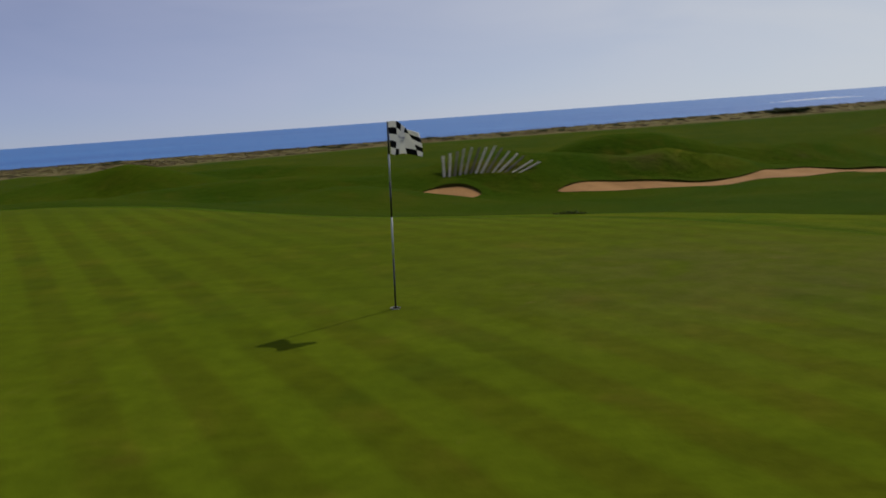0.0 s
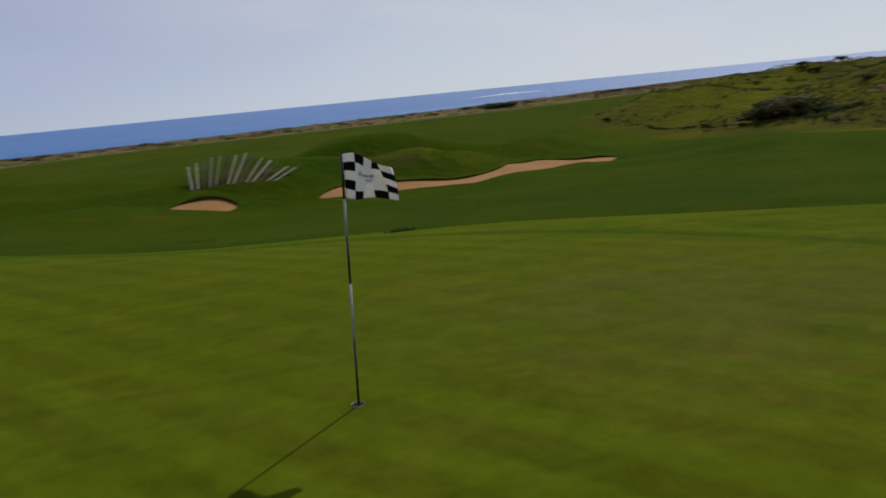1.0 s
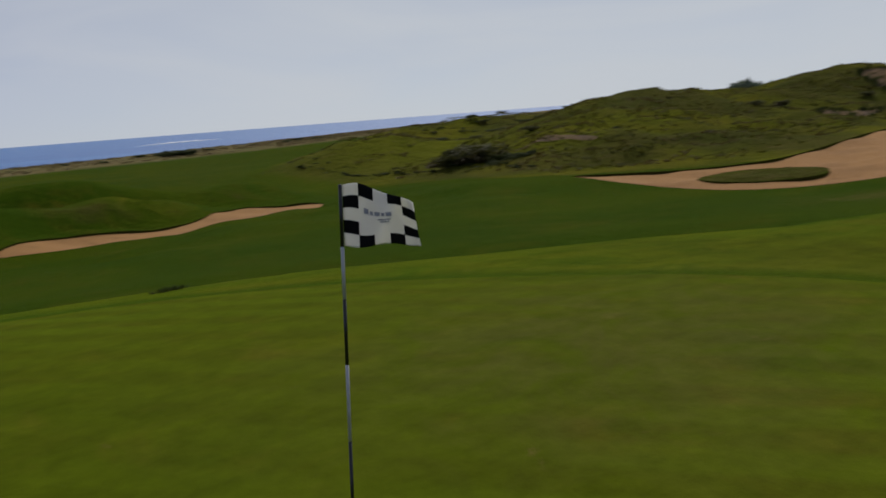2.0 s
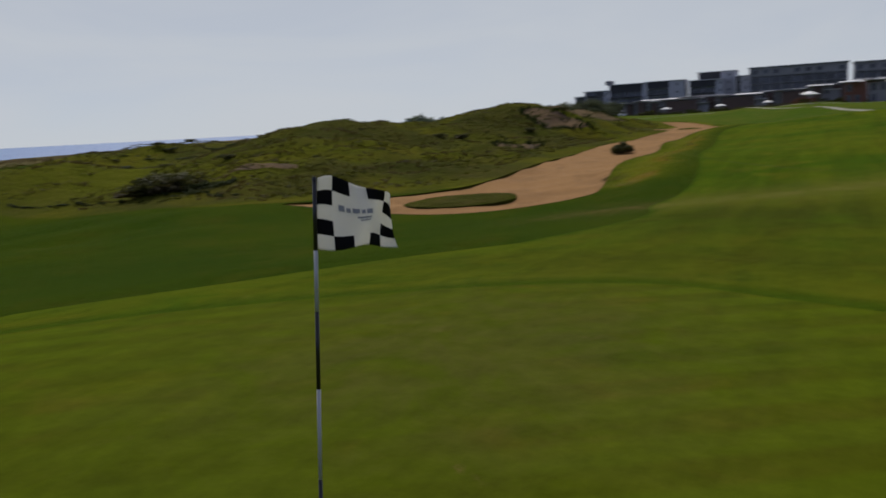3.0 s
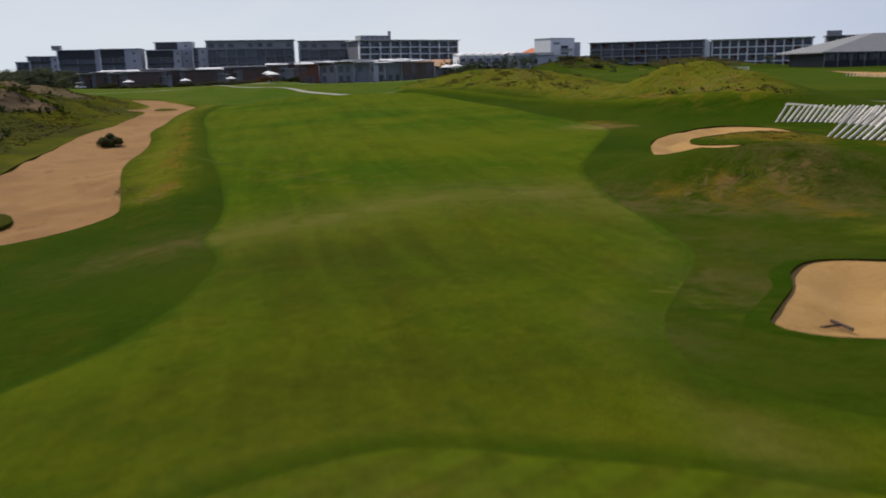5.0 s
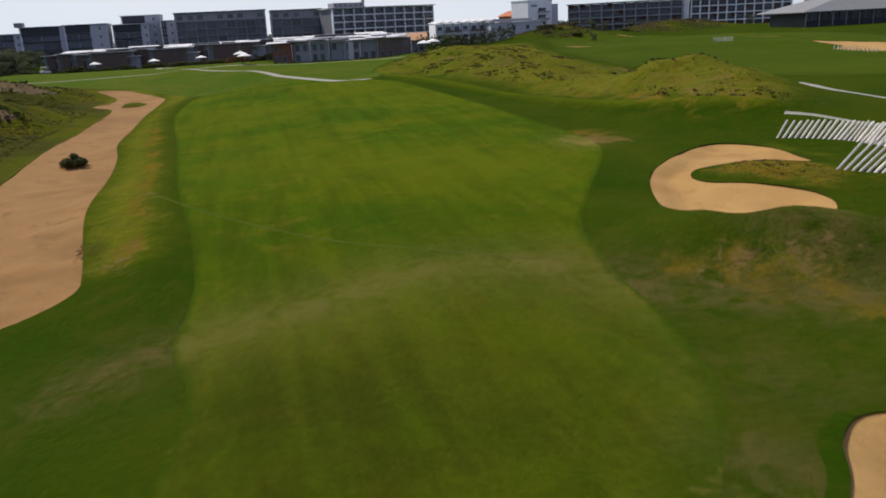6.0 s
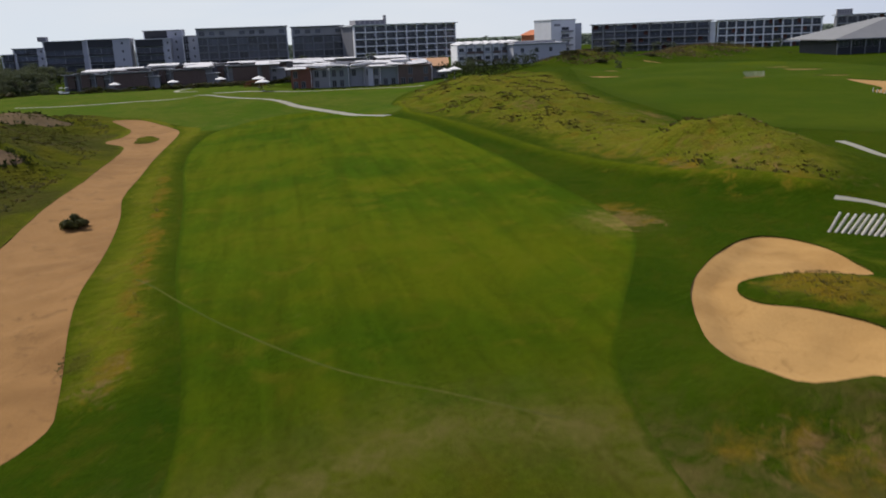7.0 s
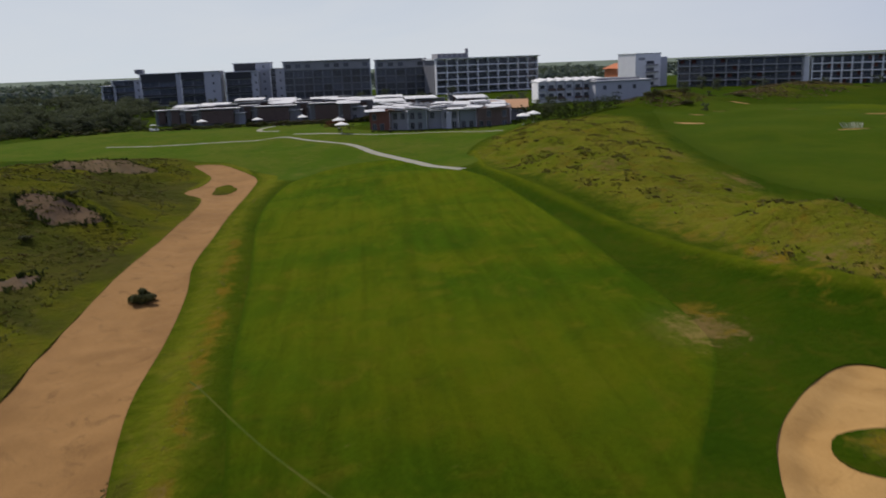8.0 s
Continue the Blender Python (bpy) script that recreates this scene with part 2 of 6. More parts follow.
def wild_turf(name):
    """Unmown ground: rough grass that turns by soft, ragged edges to tall yellow grass, dune scrub or dry coastal growth (attributes)."""
    m, nt, links, b = blank(name, 1.0, .008)
    pos = nt.new("ShaderNodeTexCoord").outputs["Object"]

    def tone(a, c, d, patch, much):
        big = ramp(nt, links, noise_node(nt, links, pos, patch, 4, .62, .5), .36, .66)
        mid = ramp(nt, links, noise_node(nt, links, pos, patch * 6, 5, .65, .9), .46, .74, 0, much)
        return mixed(nt, links, mid, mixed(nt, links, big, a, c), d)
    ragged = maths(nt, links, "SUBTRACT", noise_node(nt, links, pos, .45, 5, .68, .6), .5)

    def wildness(attribute):
        a = nt.new("ShaderNodeAttribute")
        a.attribute_name = attribute
        return a.outputs["Fac"]

    def share(attribute, much=.9):
        a = nt.new("ShaderNodeAttribute")
        a.attribute_name = attribute
        return ramp(nt, links, maths(nt, links, "ADD", a.outputs["Fac"], maths(nt, links, "MULTIPLY", ragged, much)), .25, .75)
    col = tone((.0125, .0335, .0010), (.0245, .0430, .0014), (.054, .048, .005), .07, .42)
    yellow = tone((.070, .088, .005), (.102, .100, .009), (.132, .092, .022), .09, .6)
    yellow = mixed(nt, links, ramp(nt, links, noise_node(nt, links, pos, .34, 6, .7, 1.0), .52, .72, 0, .65), yellow, (.050, .046, .014))
    col = mixed(nt, links, share("tall"), col, yellow)
    col = mixed(nt, links, share("scrub"), col, mixed(nt, links, ramp(nt, links, noise_node(nt, links, pos, .05, 3, .6, .8), .42, .62), tone((.026, .030, .006), (.042, .040, .008), (.072, .054, .022), .12, .65), tone((.056, .064, .004), (.080, .074, .007), (.042, .038, .010), .16, .5)))
    col = mixed(nt, links, share("coastal", .6), col, tone((.115, .088, .044), (.080, .072, .030), (.19, .145, .09), .05, .6))
    col = mixed(nt, links, share("mown", .9), col, tone((.0150, .034, .001), (.034, .045, .0014), (.05, .042, .005), .12, .5))
    # lighter grass patches; along the bank, its sunlit edge put into the colour
    crest = nt.new("ShaderNodeAttribute")
    crest.attribute_name = "crest"
    col = mixed(nt, links, crest.outputs["Fac"], col, (.098, .112, .003))
    col = mixed(nt, links, maths(nt, links, "MULTIPLY", share("rust", 2.0), .85), col, tone((.135, .080, .007), (.105, .076, .008), (.160, .098, .022), .3, .5))
    wear = nt.new("ShaderNodeAttribute")
    wear.attribute_name = "wear"
    scuff = noise_node(nt, links, pos, .8, 6, .68, .9)
    col = mixed(nt, links, maths(nt, links, "MULTIPLY", wear.outputs["Fac"], ramp(nt, links, scuff, .3, .66)), col, (.076, .060, .019))
    grain = noise_node(nt, links, pos, 2.6, 6, .72)
    col = mixed(nt, links, 1.0, col, mixed(nt, links, grain, (.62,) * 3, (1.38,) * 3), "MULTIPLY")
    col = bare_ground(nt, links, pos, col)
    links.new(col, b.inputs["Base Color"])
    fuzz(b)
    lumps = maths(nt, links, "MULTIPLY", noise_node(nt, links, spread(nt, links, pos, 1, .7, 1, 30), .7, 5, .62, .6), maths(nt, links, "ADD", maths(nt, links, "MULTIPLY", maths(nt, links, "MAXIMUM", wildness("tall"), wildness("scrub")), 3.6), .6))
    bumped(nt, links, b, maths(nt, links, "ADD", lumps, noise_node(nt, links, pos, 1.8, 6, .75)), .9, .16)
    return m


MAT_GREEN = turf("putting_green_turf", (.041, .060, .0018), (.050, .061, .0022), (.088, .068, .008), .11, .38, .3, (-32, .85, .6), .008, 3.4, None, (58, .5, .12))
MAT_FAIRWAY = turf("fairway_turf", (.0175, .0325, .0010), (.034, .0425, .0013), (.060, .048, .004), .05, .42, .26, (93, 2.3, .13), .03, 3.2, (.0150, .028, .001), (-8, 1.3, .13), .25, (.046, .051, .0018), .42)
# paler copy of the fairway turf: distance haze is put into its colour
MAT_FAIRWAY_B = turf("hazed_fairway_turf", (.0175, .040, .002), (.031, .049, .003), (.056, .056, .007), .06, .5, .26, None, .03, 2.0, (.014, .030, .002), None, .12, None, .7)
MAT_WILD = wild_turf("links_rough_turf")
MAT_LAWN = turf("lawn_turf", (.037, .072, .005), (.058, .080, .009), (.098, .090, .020), .06, .65, .25, None, .04, 2.0)
# far haze is put into this pale, bluish grass colour
MAT_PLAIN = turf("hazed_country_turf", (.115, .145, .125), (.14, .165, .14), (.17, .18, .15), .004, .5, .3, None, .1, .3)
MAT_DRYLINE = turf("dry_trench_turf", (.044, .066, .008), (.060, .070, .012), (.08, .07, .02), .3, .5, .3, None, .02, 6.0)
MAT_SOIL = turf("bare_soil", (.128, .082, .056), (.098, .064, .045), (.070, .052, .028), .25, .4, .2, None, .05, 2.0)
MAT_LIP = turf("bunker_lip_turf", (.034, .044, .006), (.045, .042, .010), (.06, .05, .02), .5, .4, .45, None, .05, 6.0)
MAT_SAND = sand_material("pale_bunker_sand", (.395, .236, .082), (.315, .180, .058), .06)
MAT_WASTE = sand_material("reddish_waste_sand", (.258, .139, .047), (.205, .108, .035), .12)
MAT_PATH = plain("pale_concrete_path", (.26, .255, .2), .9, .2, 0, .14, .5, .01)

# ---- ground ----

# spot levels of the ground (x, y, height), fitted to the camera's view, area by area
LEVELS_GREEN = [(0, 0, 0), (5, 5, -.08), (8, -6, -.1), (0, -12, .05), (-10, -6, .05), (-10, 8, .15), (3.3, 10.9, -.42), (9, 0, -.1),
                (-16, 14, .3), (-16, -16, 0), (7, 9, -.45), (-4.5, 13.5, -.25), (-10, 14.5, .25), (-14, 21, -.3), (10, -13, -.3), (0, -30, 0), (-30, 0, -.2)]
LEVELS_SEA = [(-1, 19.5, -1.5), (7, 18, -1.5), (-10, 27, -1.3), (-25, 28, -.9), (-45, 40, -1.2), (-2, 38, -2.5), (7, 41.5, -3.0), (38, 59, -4.4),
              (20, 30, -2.6), (30, 42, -3.2), (20, 47, -3.3), (-30, 60, -1.8), (-70, 60, -1.5), (0, 75, -2.6), (30, 85, -3), (44, 75, -3.3), (60, 110, -3.2)]
LEVELS_BROW = [(-120, 130, -3.2), (-60, 160, -3.2), (0, 180, -2.9), (45, 180, -2.4), (85, 170, -2.0), (110, 150, -1.0), (-160, 40, -3), (140, 160, -1.5)]
LEVELS_DUNE = [(38, 28, -2.3), (47, 26, -2.7), (45, 42, -2.6), (62, 33, -1.6), (46, 15.5, -2.5), (36, 13, -2.45), (35, 18, -2.8), (38, 24, -2.7), (43, 9.7, -2.0), (80, 17, -1.8), (106, 16, -1.4), (142, 21, -.8),
               (161, 17, -1.0), (55, 6, -.8), (170, 40, .6), (170, 75, 0), (110, 90, .5), (90, 28, -.9), (120, 27, -.4), (250, 50, 1.5), (250, 110, 0)]
LEVELS_FAIRWAY = [(30, -14, -.8), (22, 0, -.9), (60, -24, 0), (44, -21.5, .3), (50, -28.5, .4), (40, -30, .6), (34, -21, -.1), (50, -34, .7), (80, -8, -.5), (110, -4, 0),
                  (145, -18, .55), (188, 3, 1.7), (180, -20, 1.8), (215, -10, 2.2), (12.4, -8.7, -.45), (18, -22, -.3), (85, -25, .6), (230, 20, 1.9), (260, -40, 2.5)]
LEVELS_FAR = [(60, -60, 1), (148, -90, 3.4), (100, -80, 2), (240, -110, 3.5), (300, 0, 1.5), (272, 30, 1.0), (300, -180, 4), (450, 40, 3), (450, -120, 3.5), (360, -220, 4),
              (0, -100, 0), (-150, -80, -1), (600, 0, 2), (500, -400, 6), (120, -220, 3), (350, 160, 0), (700, 300, 0)]
# rounded hills: x, y, height, half-length along, half-width across, bearing of the length in degrees
HILLS_SEA = [(-26.5, 52, 2.1, 5.6, 2.4, 0), (-26, 47.6, -.6, 6, 2, 0), (14.5, 57, 3.1, 8, 2.5, 12), (14, 52.2, -.5, 6, 1.6, 12), (14.6, 47.9, 2.1, 5.2, 1.5, 14), (4, 45.6, 2.3, 5, 3.2, 8), (-6, 33, .9, 3, 2.2, 30),
             (-9, 43, 1.2, 7, 2.0, 4), (28, 57, 1.6, 6, 2.0, 25), (-15, 60, 1.3, 8, 2.4, -8), (.3, 40.5, -.25, 5, 4, 0)]
HILLS_DUNE = [(88, 58, 4.0, 13, 10, 30), (68, 56, 1.6, 12, 8, 20), (134, 48, 5, 16, 9, 10), (110, 45, 2.55, 10, 8, 0), (62, 45, 1.4, 9, 5, 20), (165, 42, 2.2, 12, 8, 0), (155, 44, 1.3, 7, 2.6, -25), (146, 35, -.7, 7, 3, -25), (116, 37, 1.2, 5, 2.2, 80), (108, 33.5, -.6, 5, 2.5, 80),
              (150, 70, 3.0, 20, 12, 0), (118, 32, 1.4, 7, 4, 0), (56.9, 76.9, 3.4, 5.0, 6.2, 68), (79.6, 87.8, 3.0, 5.5, 13.2, 70)]
HILLS_INLAND = [(75, -42.2, 4.1, 9, 5, 12), (61, -40.5, 1.0, 6, 3, 25), (132, -38, 2.9, 16, 9, 10), (106, -36, 1.6, 10, 5, 15), (160, -42, 2.2, 14, 9, 0), (190, -48, 1.6, 16, 8, 0), (58, -37, .8, 7, 3, 20), (29.4, -20.2, 1.9, 4.2, 1.6, 52), (35.4, -17.2, .75, 3.0, 1.3, 15), (41, -27.2, .45, 2.4, 2.0, 0), (205.5, 15.5, .8, 4, 3, 40), (252, 64, .8, 9, 6, 40), (127, -13, .5, 7, 11, 0), (141, -8, 1.0, 6, 9, 0), (182, 2.5, .5, 5, 4, 30), (215, 2, .9, 12, 6, 0)]
HILLS_FAR = [(196, -70, 1.6, 12, 5, -35), (158, -78, .9, 10, 6, -25), (122, -66, .7, 9, 5, -20), (176, -104, 1.2, 9, 6, -30), (205, -104, 1.4, 8, 6, -30), (140, -96, .8, 7, 5, -30), (272, -150, 4.4, 28, 9, -58), (238, -92, 5.2, 15, 8, -50), (218, -70, 1.2, 12, 8, 0)]
# low banks: height, half-width, line
BANKS = [(.45, 1.1, [(160, -24), (136, -22), (113, -25.8), (90, -28.8), (79, -30.6), (70, -33), (57, -38)]),
         (-.22, .8, [(-6, 16.6), (-1, 13.4), (3.6, 12.8), (6.4, 11.7), (9.5, 9.4), (13.3, 7.9), (16.6, 5.9)]),
         (.26, 1.4, [(38, 6.2), (48, 6.9), (60, 8.4), (75, 9.6), (90, 10.9), (112, 12.9), (131, 12.9), (149, 11)])]

SPOTS = np.array(LEVELS_GREEN + LEVELS_SEA + LEVELS_BROW + LEVELS_DUNE + LEVELS_FAIRWAY + LEVELS_FAR, float)
HILLS = HILLS_SEA + HILLS_DUNE + HILLS_INLAND + HILLS_FAR


def bumps(x, y):
    z = np.zeros_like(x, dtype=float)
    for hx, hy, h, a, b, turn in HILLS:
        c, s = math.cos(radians(turn)), math.sin(radians(turn))
        u, v = (x - hx) * c + (y - hy) * s, -(x - hx) * s + (y - hy) * c
        z += h * np.exp(-.5 * ((u / a) ** 2 + (v / b) ** 2))
    return z


def kernel(x, y):
    r = np.hypot(x[:, None] - SPOTS[None, :, 0], y[:, None] - SPOTS[None, :, 1])
    return np.sqrt(r * r + 16.0)


def solve_levels():
    """Weights of a smooth surface through the spot levels, hills taken off."""
    n = len(SPOTS)
    a = np.zeros((n + 1, n + 1))
    a[:n, :n] = kernel(SPOTS[:, 0], SPOTS[:, 1]) - 1.2 * np.eye(n)
    a[:n, n] = a[n, :n] = 1
    return np.linalg.solve(a, np.append(SPOTS[:, 2] - .5 * bumps(SPOTS[:, 0], SPOTS[:, 1]), 0))


WEIGHTS = solve_levels()


def level(x, y):
    """Height of the smooth ground at arrays of x and y."""
    x, y = np.asarray(x, float).ravel(), np.asarray(y, float).ravel()
    z = np.empty_like(x)
    for i in range(0, len(x), 20000):
        u, v = x[i:i + 20000], y[i:i + 20000]
        z[i:i + 20000] = kernel(u, v) @ WEIGHTS[:-1] + WEIGHTS[-1] + bumps(u, v)
    return z



def smooth_ring(pts, step):
    """A closed outline through the points, rounded, with points about step apart."""
    p = np.array(pts, float)
    n, out = len(p), []
    for i in range(n):
        a, b, c, d = p[i - 1], p[i], p[(i + 1) % n], p[(i + 2) % n]
        k = max(1, int(round(np.hypot(*(c - b)) / step)))
        for t in np.arange(k) / k:
            out.append(.5 * (2 * b + (c - a) * t + (2 * a - 5 * b + 4 * c - d) * t * t + (3 * b - a - 3 * c + d) * t ** 3))
    return np.array(out)


def strip_ring(pts, width, step):
    """The outline of a strip of that width along a rounded line."""
    p = np.array(pts, float)
    line = []
    for i in range(len(p) - 1):
        a, b, c, d = p[max(i - 1, 0)], p[i], p[i + 1], p[min(i + 2, len(p) - 1)]
        k = max(1, int(round(np.hypot(*(c - b)) / step)))
        for t in np.arange(k) / k:
            line.append(.5 * (2 * b + (c - a) * t + (2 * a - 5 * b + 4 * c - d) * t * t + (3 * b - a - 3 * c + d) * t ** 3))
    line = np.array(line + [p[-1]])
    way = np.gradient(line, axis=0)
    way /= np.hypot(way[:, 0], way[:, 1])[:, None]
    side = np.stack([-way[:, 1], way[:, 0]], 1) * width / 2
    return np.concatenate([line + side, (line - side)[::-1]])


def inside(ring, x, y):
    """Which of the points lie inside the closed outline."""
    odd = np.zeros(len(x), bool)
    lo, hi = ring.min(0), ring.max(0)
    near = np.nonzero((x >= lo[0]) & (x <= hi[0]) & (y >= lo[1]) & (y <= hi[1]))[0]
    u, v = x[near], y[near]
    o = np.zeros(len(near), bool)
    for (x0, y0), (x1, y1) in zip(ring, np.roll(ring, -1, 0)):
        if y0 != y1:
            o ^= ((y0 > v) != (y1 > v)) & (u < (x1 - x0) * (v - y0) / (y1 - y0) + x0)
    odd[near] = o
    return odd


def to_line(pts, x, y, closed=True):
    """Distance of each point from a line of points."""
    p = np.array(pts, float)
    q = np.roll(p, -1, 0) if closed else p[1:]
    best = np.full(len(x), 1e9)
    for (x0, y0), (x1, y1) in zip(p, q):
        dx, dy = x1 - x0, y1 - y0
        t = np.clip(((x - x0) * dx + (y - y0) * dy) / (dx * dx + dy * dy + 1e-9), 0, 1)
        best = np.minimum(best, np.hypot(x - x0 - t * dx, y - y0 - t * dy))
    return best


def ellipse_ring(cx, cy, a, b, turn, seed, n=28):
    rng, out = random.Random(seed), []
    ph = [rng.uniform(0, 6.28) for _ in range(3)]
    for i in range(n):
        t = 2 * math.pi * i / n
        k = 1 + .12 * math.sin(2 * t + ph[0]) + .09 * math.sin(3 * t + ph[1]) + .06 * math.sin(5 * t + ph[2])
        u, v = a * k * math.cos(t), b * k * math.sin(t)
        c, s = math.cos(radians(turn)), math.sin(radians(turn))
        out.append((cx + u * c - v * s, cy + u * s + v * c))
    return np.array(out)


WASTE = smooth_ring([(37, 16.5), (37.4, 13.6), (39.1, 11.2), (41.4, 9.9), (43.5, 10.0), (48, 10.7), (53, 11.55), (59.3, 12.3), (69.6, 12.75), (84, 14.05), (95, 15.4), (116, 15.6),
                     (140, 15.3), (156, 16.2), (165, 19.5), (174, 25.5), (172, 30), (165, 27), (159.5, 24.8), (150, 24.6), (141, 25.8), (134.5, 22), (122.6, 21.2),
                     (110.6, 21.6), (91.5, 22), (80, 22), (69.5, 21.6), (58, 21), (51.5, 22), (47, 25.5), (42.6, 28.8), (39.5, 30.5), (38, 24.6), (37.3, 20.2)], 1.0)
ISLE_NEAR = smooth_ring([(41.6, 22.4), (40.6, 19.2), (41.4, 16.8), (43.3, 15.5), (46.3, 16.6), (47.2, 19), (46, 22.2)], .8)
ISLE_FAR = ellipse_ring(143.5, 19.9, 5.5, 2.0, 5, 4)
HOOK = smooth_ring([(42.1, -30.5), (44.8, -31.4), (48, -31.8), (50.7, -31.2), (51.8, -29.6), (50.2, -26.8), (47, -23.5), (44.2, -21.3), (41.6, -20.0), (39.8, -19.3), (37.8, -18.6),
                    (34.8, -17.8), (32.4, -17.6), (30.8, -17.9), (30.0, -18.9), (29.9, -20.3), (30.8, -22.2), (32.4, -24.2), (33.9, -25.6), (35.0, -26.2), (36.5, -26.3), (37.8, -25.6), (39.2, -24.6),
                    (40.7, -23.2), (42.4, -23.0), (43.8, -24.0), (43.8, -26.0), (42.6, -28.2)], .6)
NEAR = smooth_ring([(12.42, -8.34), (11.6, -8.64), (11.1, -9.44), (10.8, -10.6), (10.9, -12.8), (12.4, -15.8), (15.4, -16.6), (17, -14.8), (17.5, -13.1), (16.6, -11.75), (15.2, -10.8), (13.8, -9.5)], .4)
POT = smooth_ring([(-2.95, 36.7), (-1.0, 35.4), (.9, 37.7), (1.5, 39.5), (.4, 40.8), (-1.4, 40.4), (-2.5, 38.8)], .4)
LONG = smooth_ring([(6.2, 40.1), (8.1, 39.9), (10.8, 40.2), (13.6, 40.6), (16.6, 41.1), (19.6, 41.9), (22.8, 42.8), (26.0, 43.8), (29.2, 46.2), (31.0, 48.4), (30.8, 50.8), (27.4, 51.0), (22.8, 48.2), (19.6, 45.0),
                    (17.4, 44.0), (15.2, 43.9), (12.6, 44.0), (10.2, 43.3), (8.4, 42.0)], .6)
FAR_A = ellipse_ring(151, -94.2, 3.0, 1.1, 75, 1)
FAR_B = ellipse_ring(185, -77, 3.4, 1.5, 60, 2)
FAR_C = smooth_ring([(136, -102.5), (125, -107.5), (112, -106), (107, -95), (112, -92.5), (118, -93.2), (122, -98)], 1.5)
FAR_D = ellipse_ring(216, -118, 3.2, 1.2, 55, 5)
FAR_E = ellipse_ring(171, -118.5, 5, 1.6, 75, 6)
FAR_F = ellipse_ring(216, -99.5, 2.6, 1.1, 60, 7)
FAR_G = ellipse_ring(239, -115, 2.6, 1.1, 60, 8)
FAR_H = ellipse_ring(186, -122.5, 3.4, 1.3, 75, 9)
FAR_I = ellipse_ring(147.5, -107, 5, 1.2, 80, 10)
FAR_J = ellipse_ring(208, -88.5, 2.0, 1.0, 50, 15)
FAR_GREEN = ellipse_ring(212, -134, 10, 9, -20, 16)
GREEN = smooth_ring([(8.3, 0), (7.9, 2), (7.1, 3.6), (6.2, 5.2), (5, 7), (3.6, 8.4), (2, 9.6), (0, 10.4), (-2.5, 11.6), (-5, 13.4), (-9, 15), (-14, 15.4), (-19, 11), (-21, 3),
                     (-19, -6), (-12, -12), (-3, -14), (2.5, -11.5), (4.6, -7.5), (5.6, -5.2), (6.6, -3.7), (7.6, -1.6)], .7)
FAIRWAY = smooth_ring([(-24, 14), (-14, 18), (-6, 15.8), (-1, 12.7), (3.4, 12.1), (6, 11), (9, 8.7), (13, 7.2), (16.2, 5.2), (20, 4.2), (26, 3.7), (31, 4.6), (35, 4.3), (40, 4.3),
                       (48, 5), (60, 6.5), (75, 7.8), (90, 9), (112, 11), (130, 11), (148, 9), (160, 3), (164, -6), (156, -14), (136, -19.8), (119, -22.5), (95, -24.3),
                       (78, -24.6), (65, -25), (57, -24), (50, -20.8), (42, -16.4), (37, -14), (32, -13), (27, -12.5), (22, -11.4), (19.5, -10.6), (16.4, -8.5), (13.7, -6.6), (11.3, -5.6), (9.4, -5.5), (7.8, -6.6),
                       (6, -9), (3.5, -14), (-3, -17), (-13, -15), (-22, -8), (-25, 3)], 1.2)
FAIRWAY_B = smooth_ring([(92, -60), (110, -54.5), (145, -60), (185, -70), (222, -84), (238, -112), (228, -140), (190, -144), (140, -124), (100, -98), (80, -76)], 3)
FAIRWAY_C = smooth_ring([(-70, 72), (-30, 70), (-2, 66), (12, 68), (38, 70), (49, 84), (62, 104), (88, 124), (80, 134), (50, 140), (0, 142), (-26, 128), (-44, 108), (-70, 92)], 3)
DUNE_A = smooth_ring([(42, 34.5), (44, 43), (46, 62), (47, 80), (60, 95), (90, 110), (140, 105), (182, 80), (192, 55), (184, 38), (177, 33.5), (168, 31), (160, 28.2), (141, 28.6),
                      (134, 25), (122, 23.8), (110, 24.2), (91, 24.6), (80, 24.6), (69, 24.2), (58, 23.4), (53, 25), (49, 29), (44.5, 32.5)], 1.5)
DUNE_B = smooth_ring([(58, -38.8), (66, -35.4), (72, -34), (80, -32.8), (90, -31.8), (102, -30.9), (115, -28.6), (129, -25.3), (140, -23), (160, -24), (185, -35), (200, -48), (215, -64), (185, -65), (143, -56), (108, -49.5),
                      (95, -51.5), (84, -53), (66, -46)], 1.5)
VERGE = smooth_ring([(44, 9.2), (53, 10.9), (60, 11.8), (70, 12.2), (85, 13.5), (95, 14.9), (116, 15.1), (140, 14.8), (156, 15.6), (164, 17), (158, 11.4), (148, 11.2), (130, 12.8),
                     (112, 12.8), (90, 11), (75, 9.6), (60, 8.4), (50, 7.0), (44, 7.4)], 1.5)
SCAR_A = ellipse_ring(112.5, 35, 5.5, 2.6, 80, 11)
SCAR_B = ellipse_ring(155, 41.8, 10, 4.2, -25, 12)
SCAR_C = ellipse_ring(88, 31.6, 3.2, 1.6, -30, 13)
SCAR_D = ellipse_ring(55, 44.5, 3.7, .8, -68, 14)
BROW = smooth_ring([(-400, 70), (-120, 88), (-60, 104), (-38, 124), (-20, 144), (0, 150), (50, 147), (90, 134), (125, 126), (165, 140), (260, 190), (420, 260), (430, 420), (0, 300), (-400, 300)], 9)
PATH_A = strip_ring([(140, -19), (143.1, -17.6), (151, -14.9), (157.3, -12.9), (165.8, -9.2), (174.1, -5.2), (180.7, -2.6), (187.4, .9)], 1.9, 2)
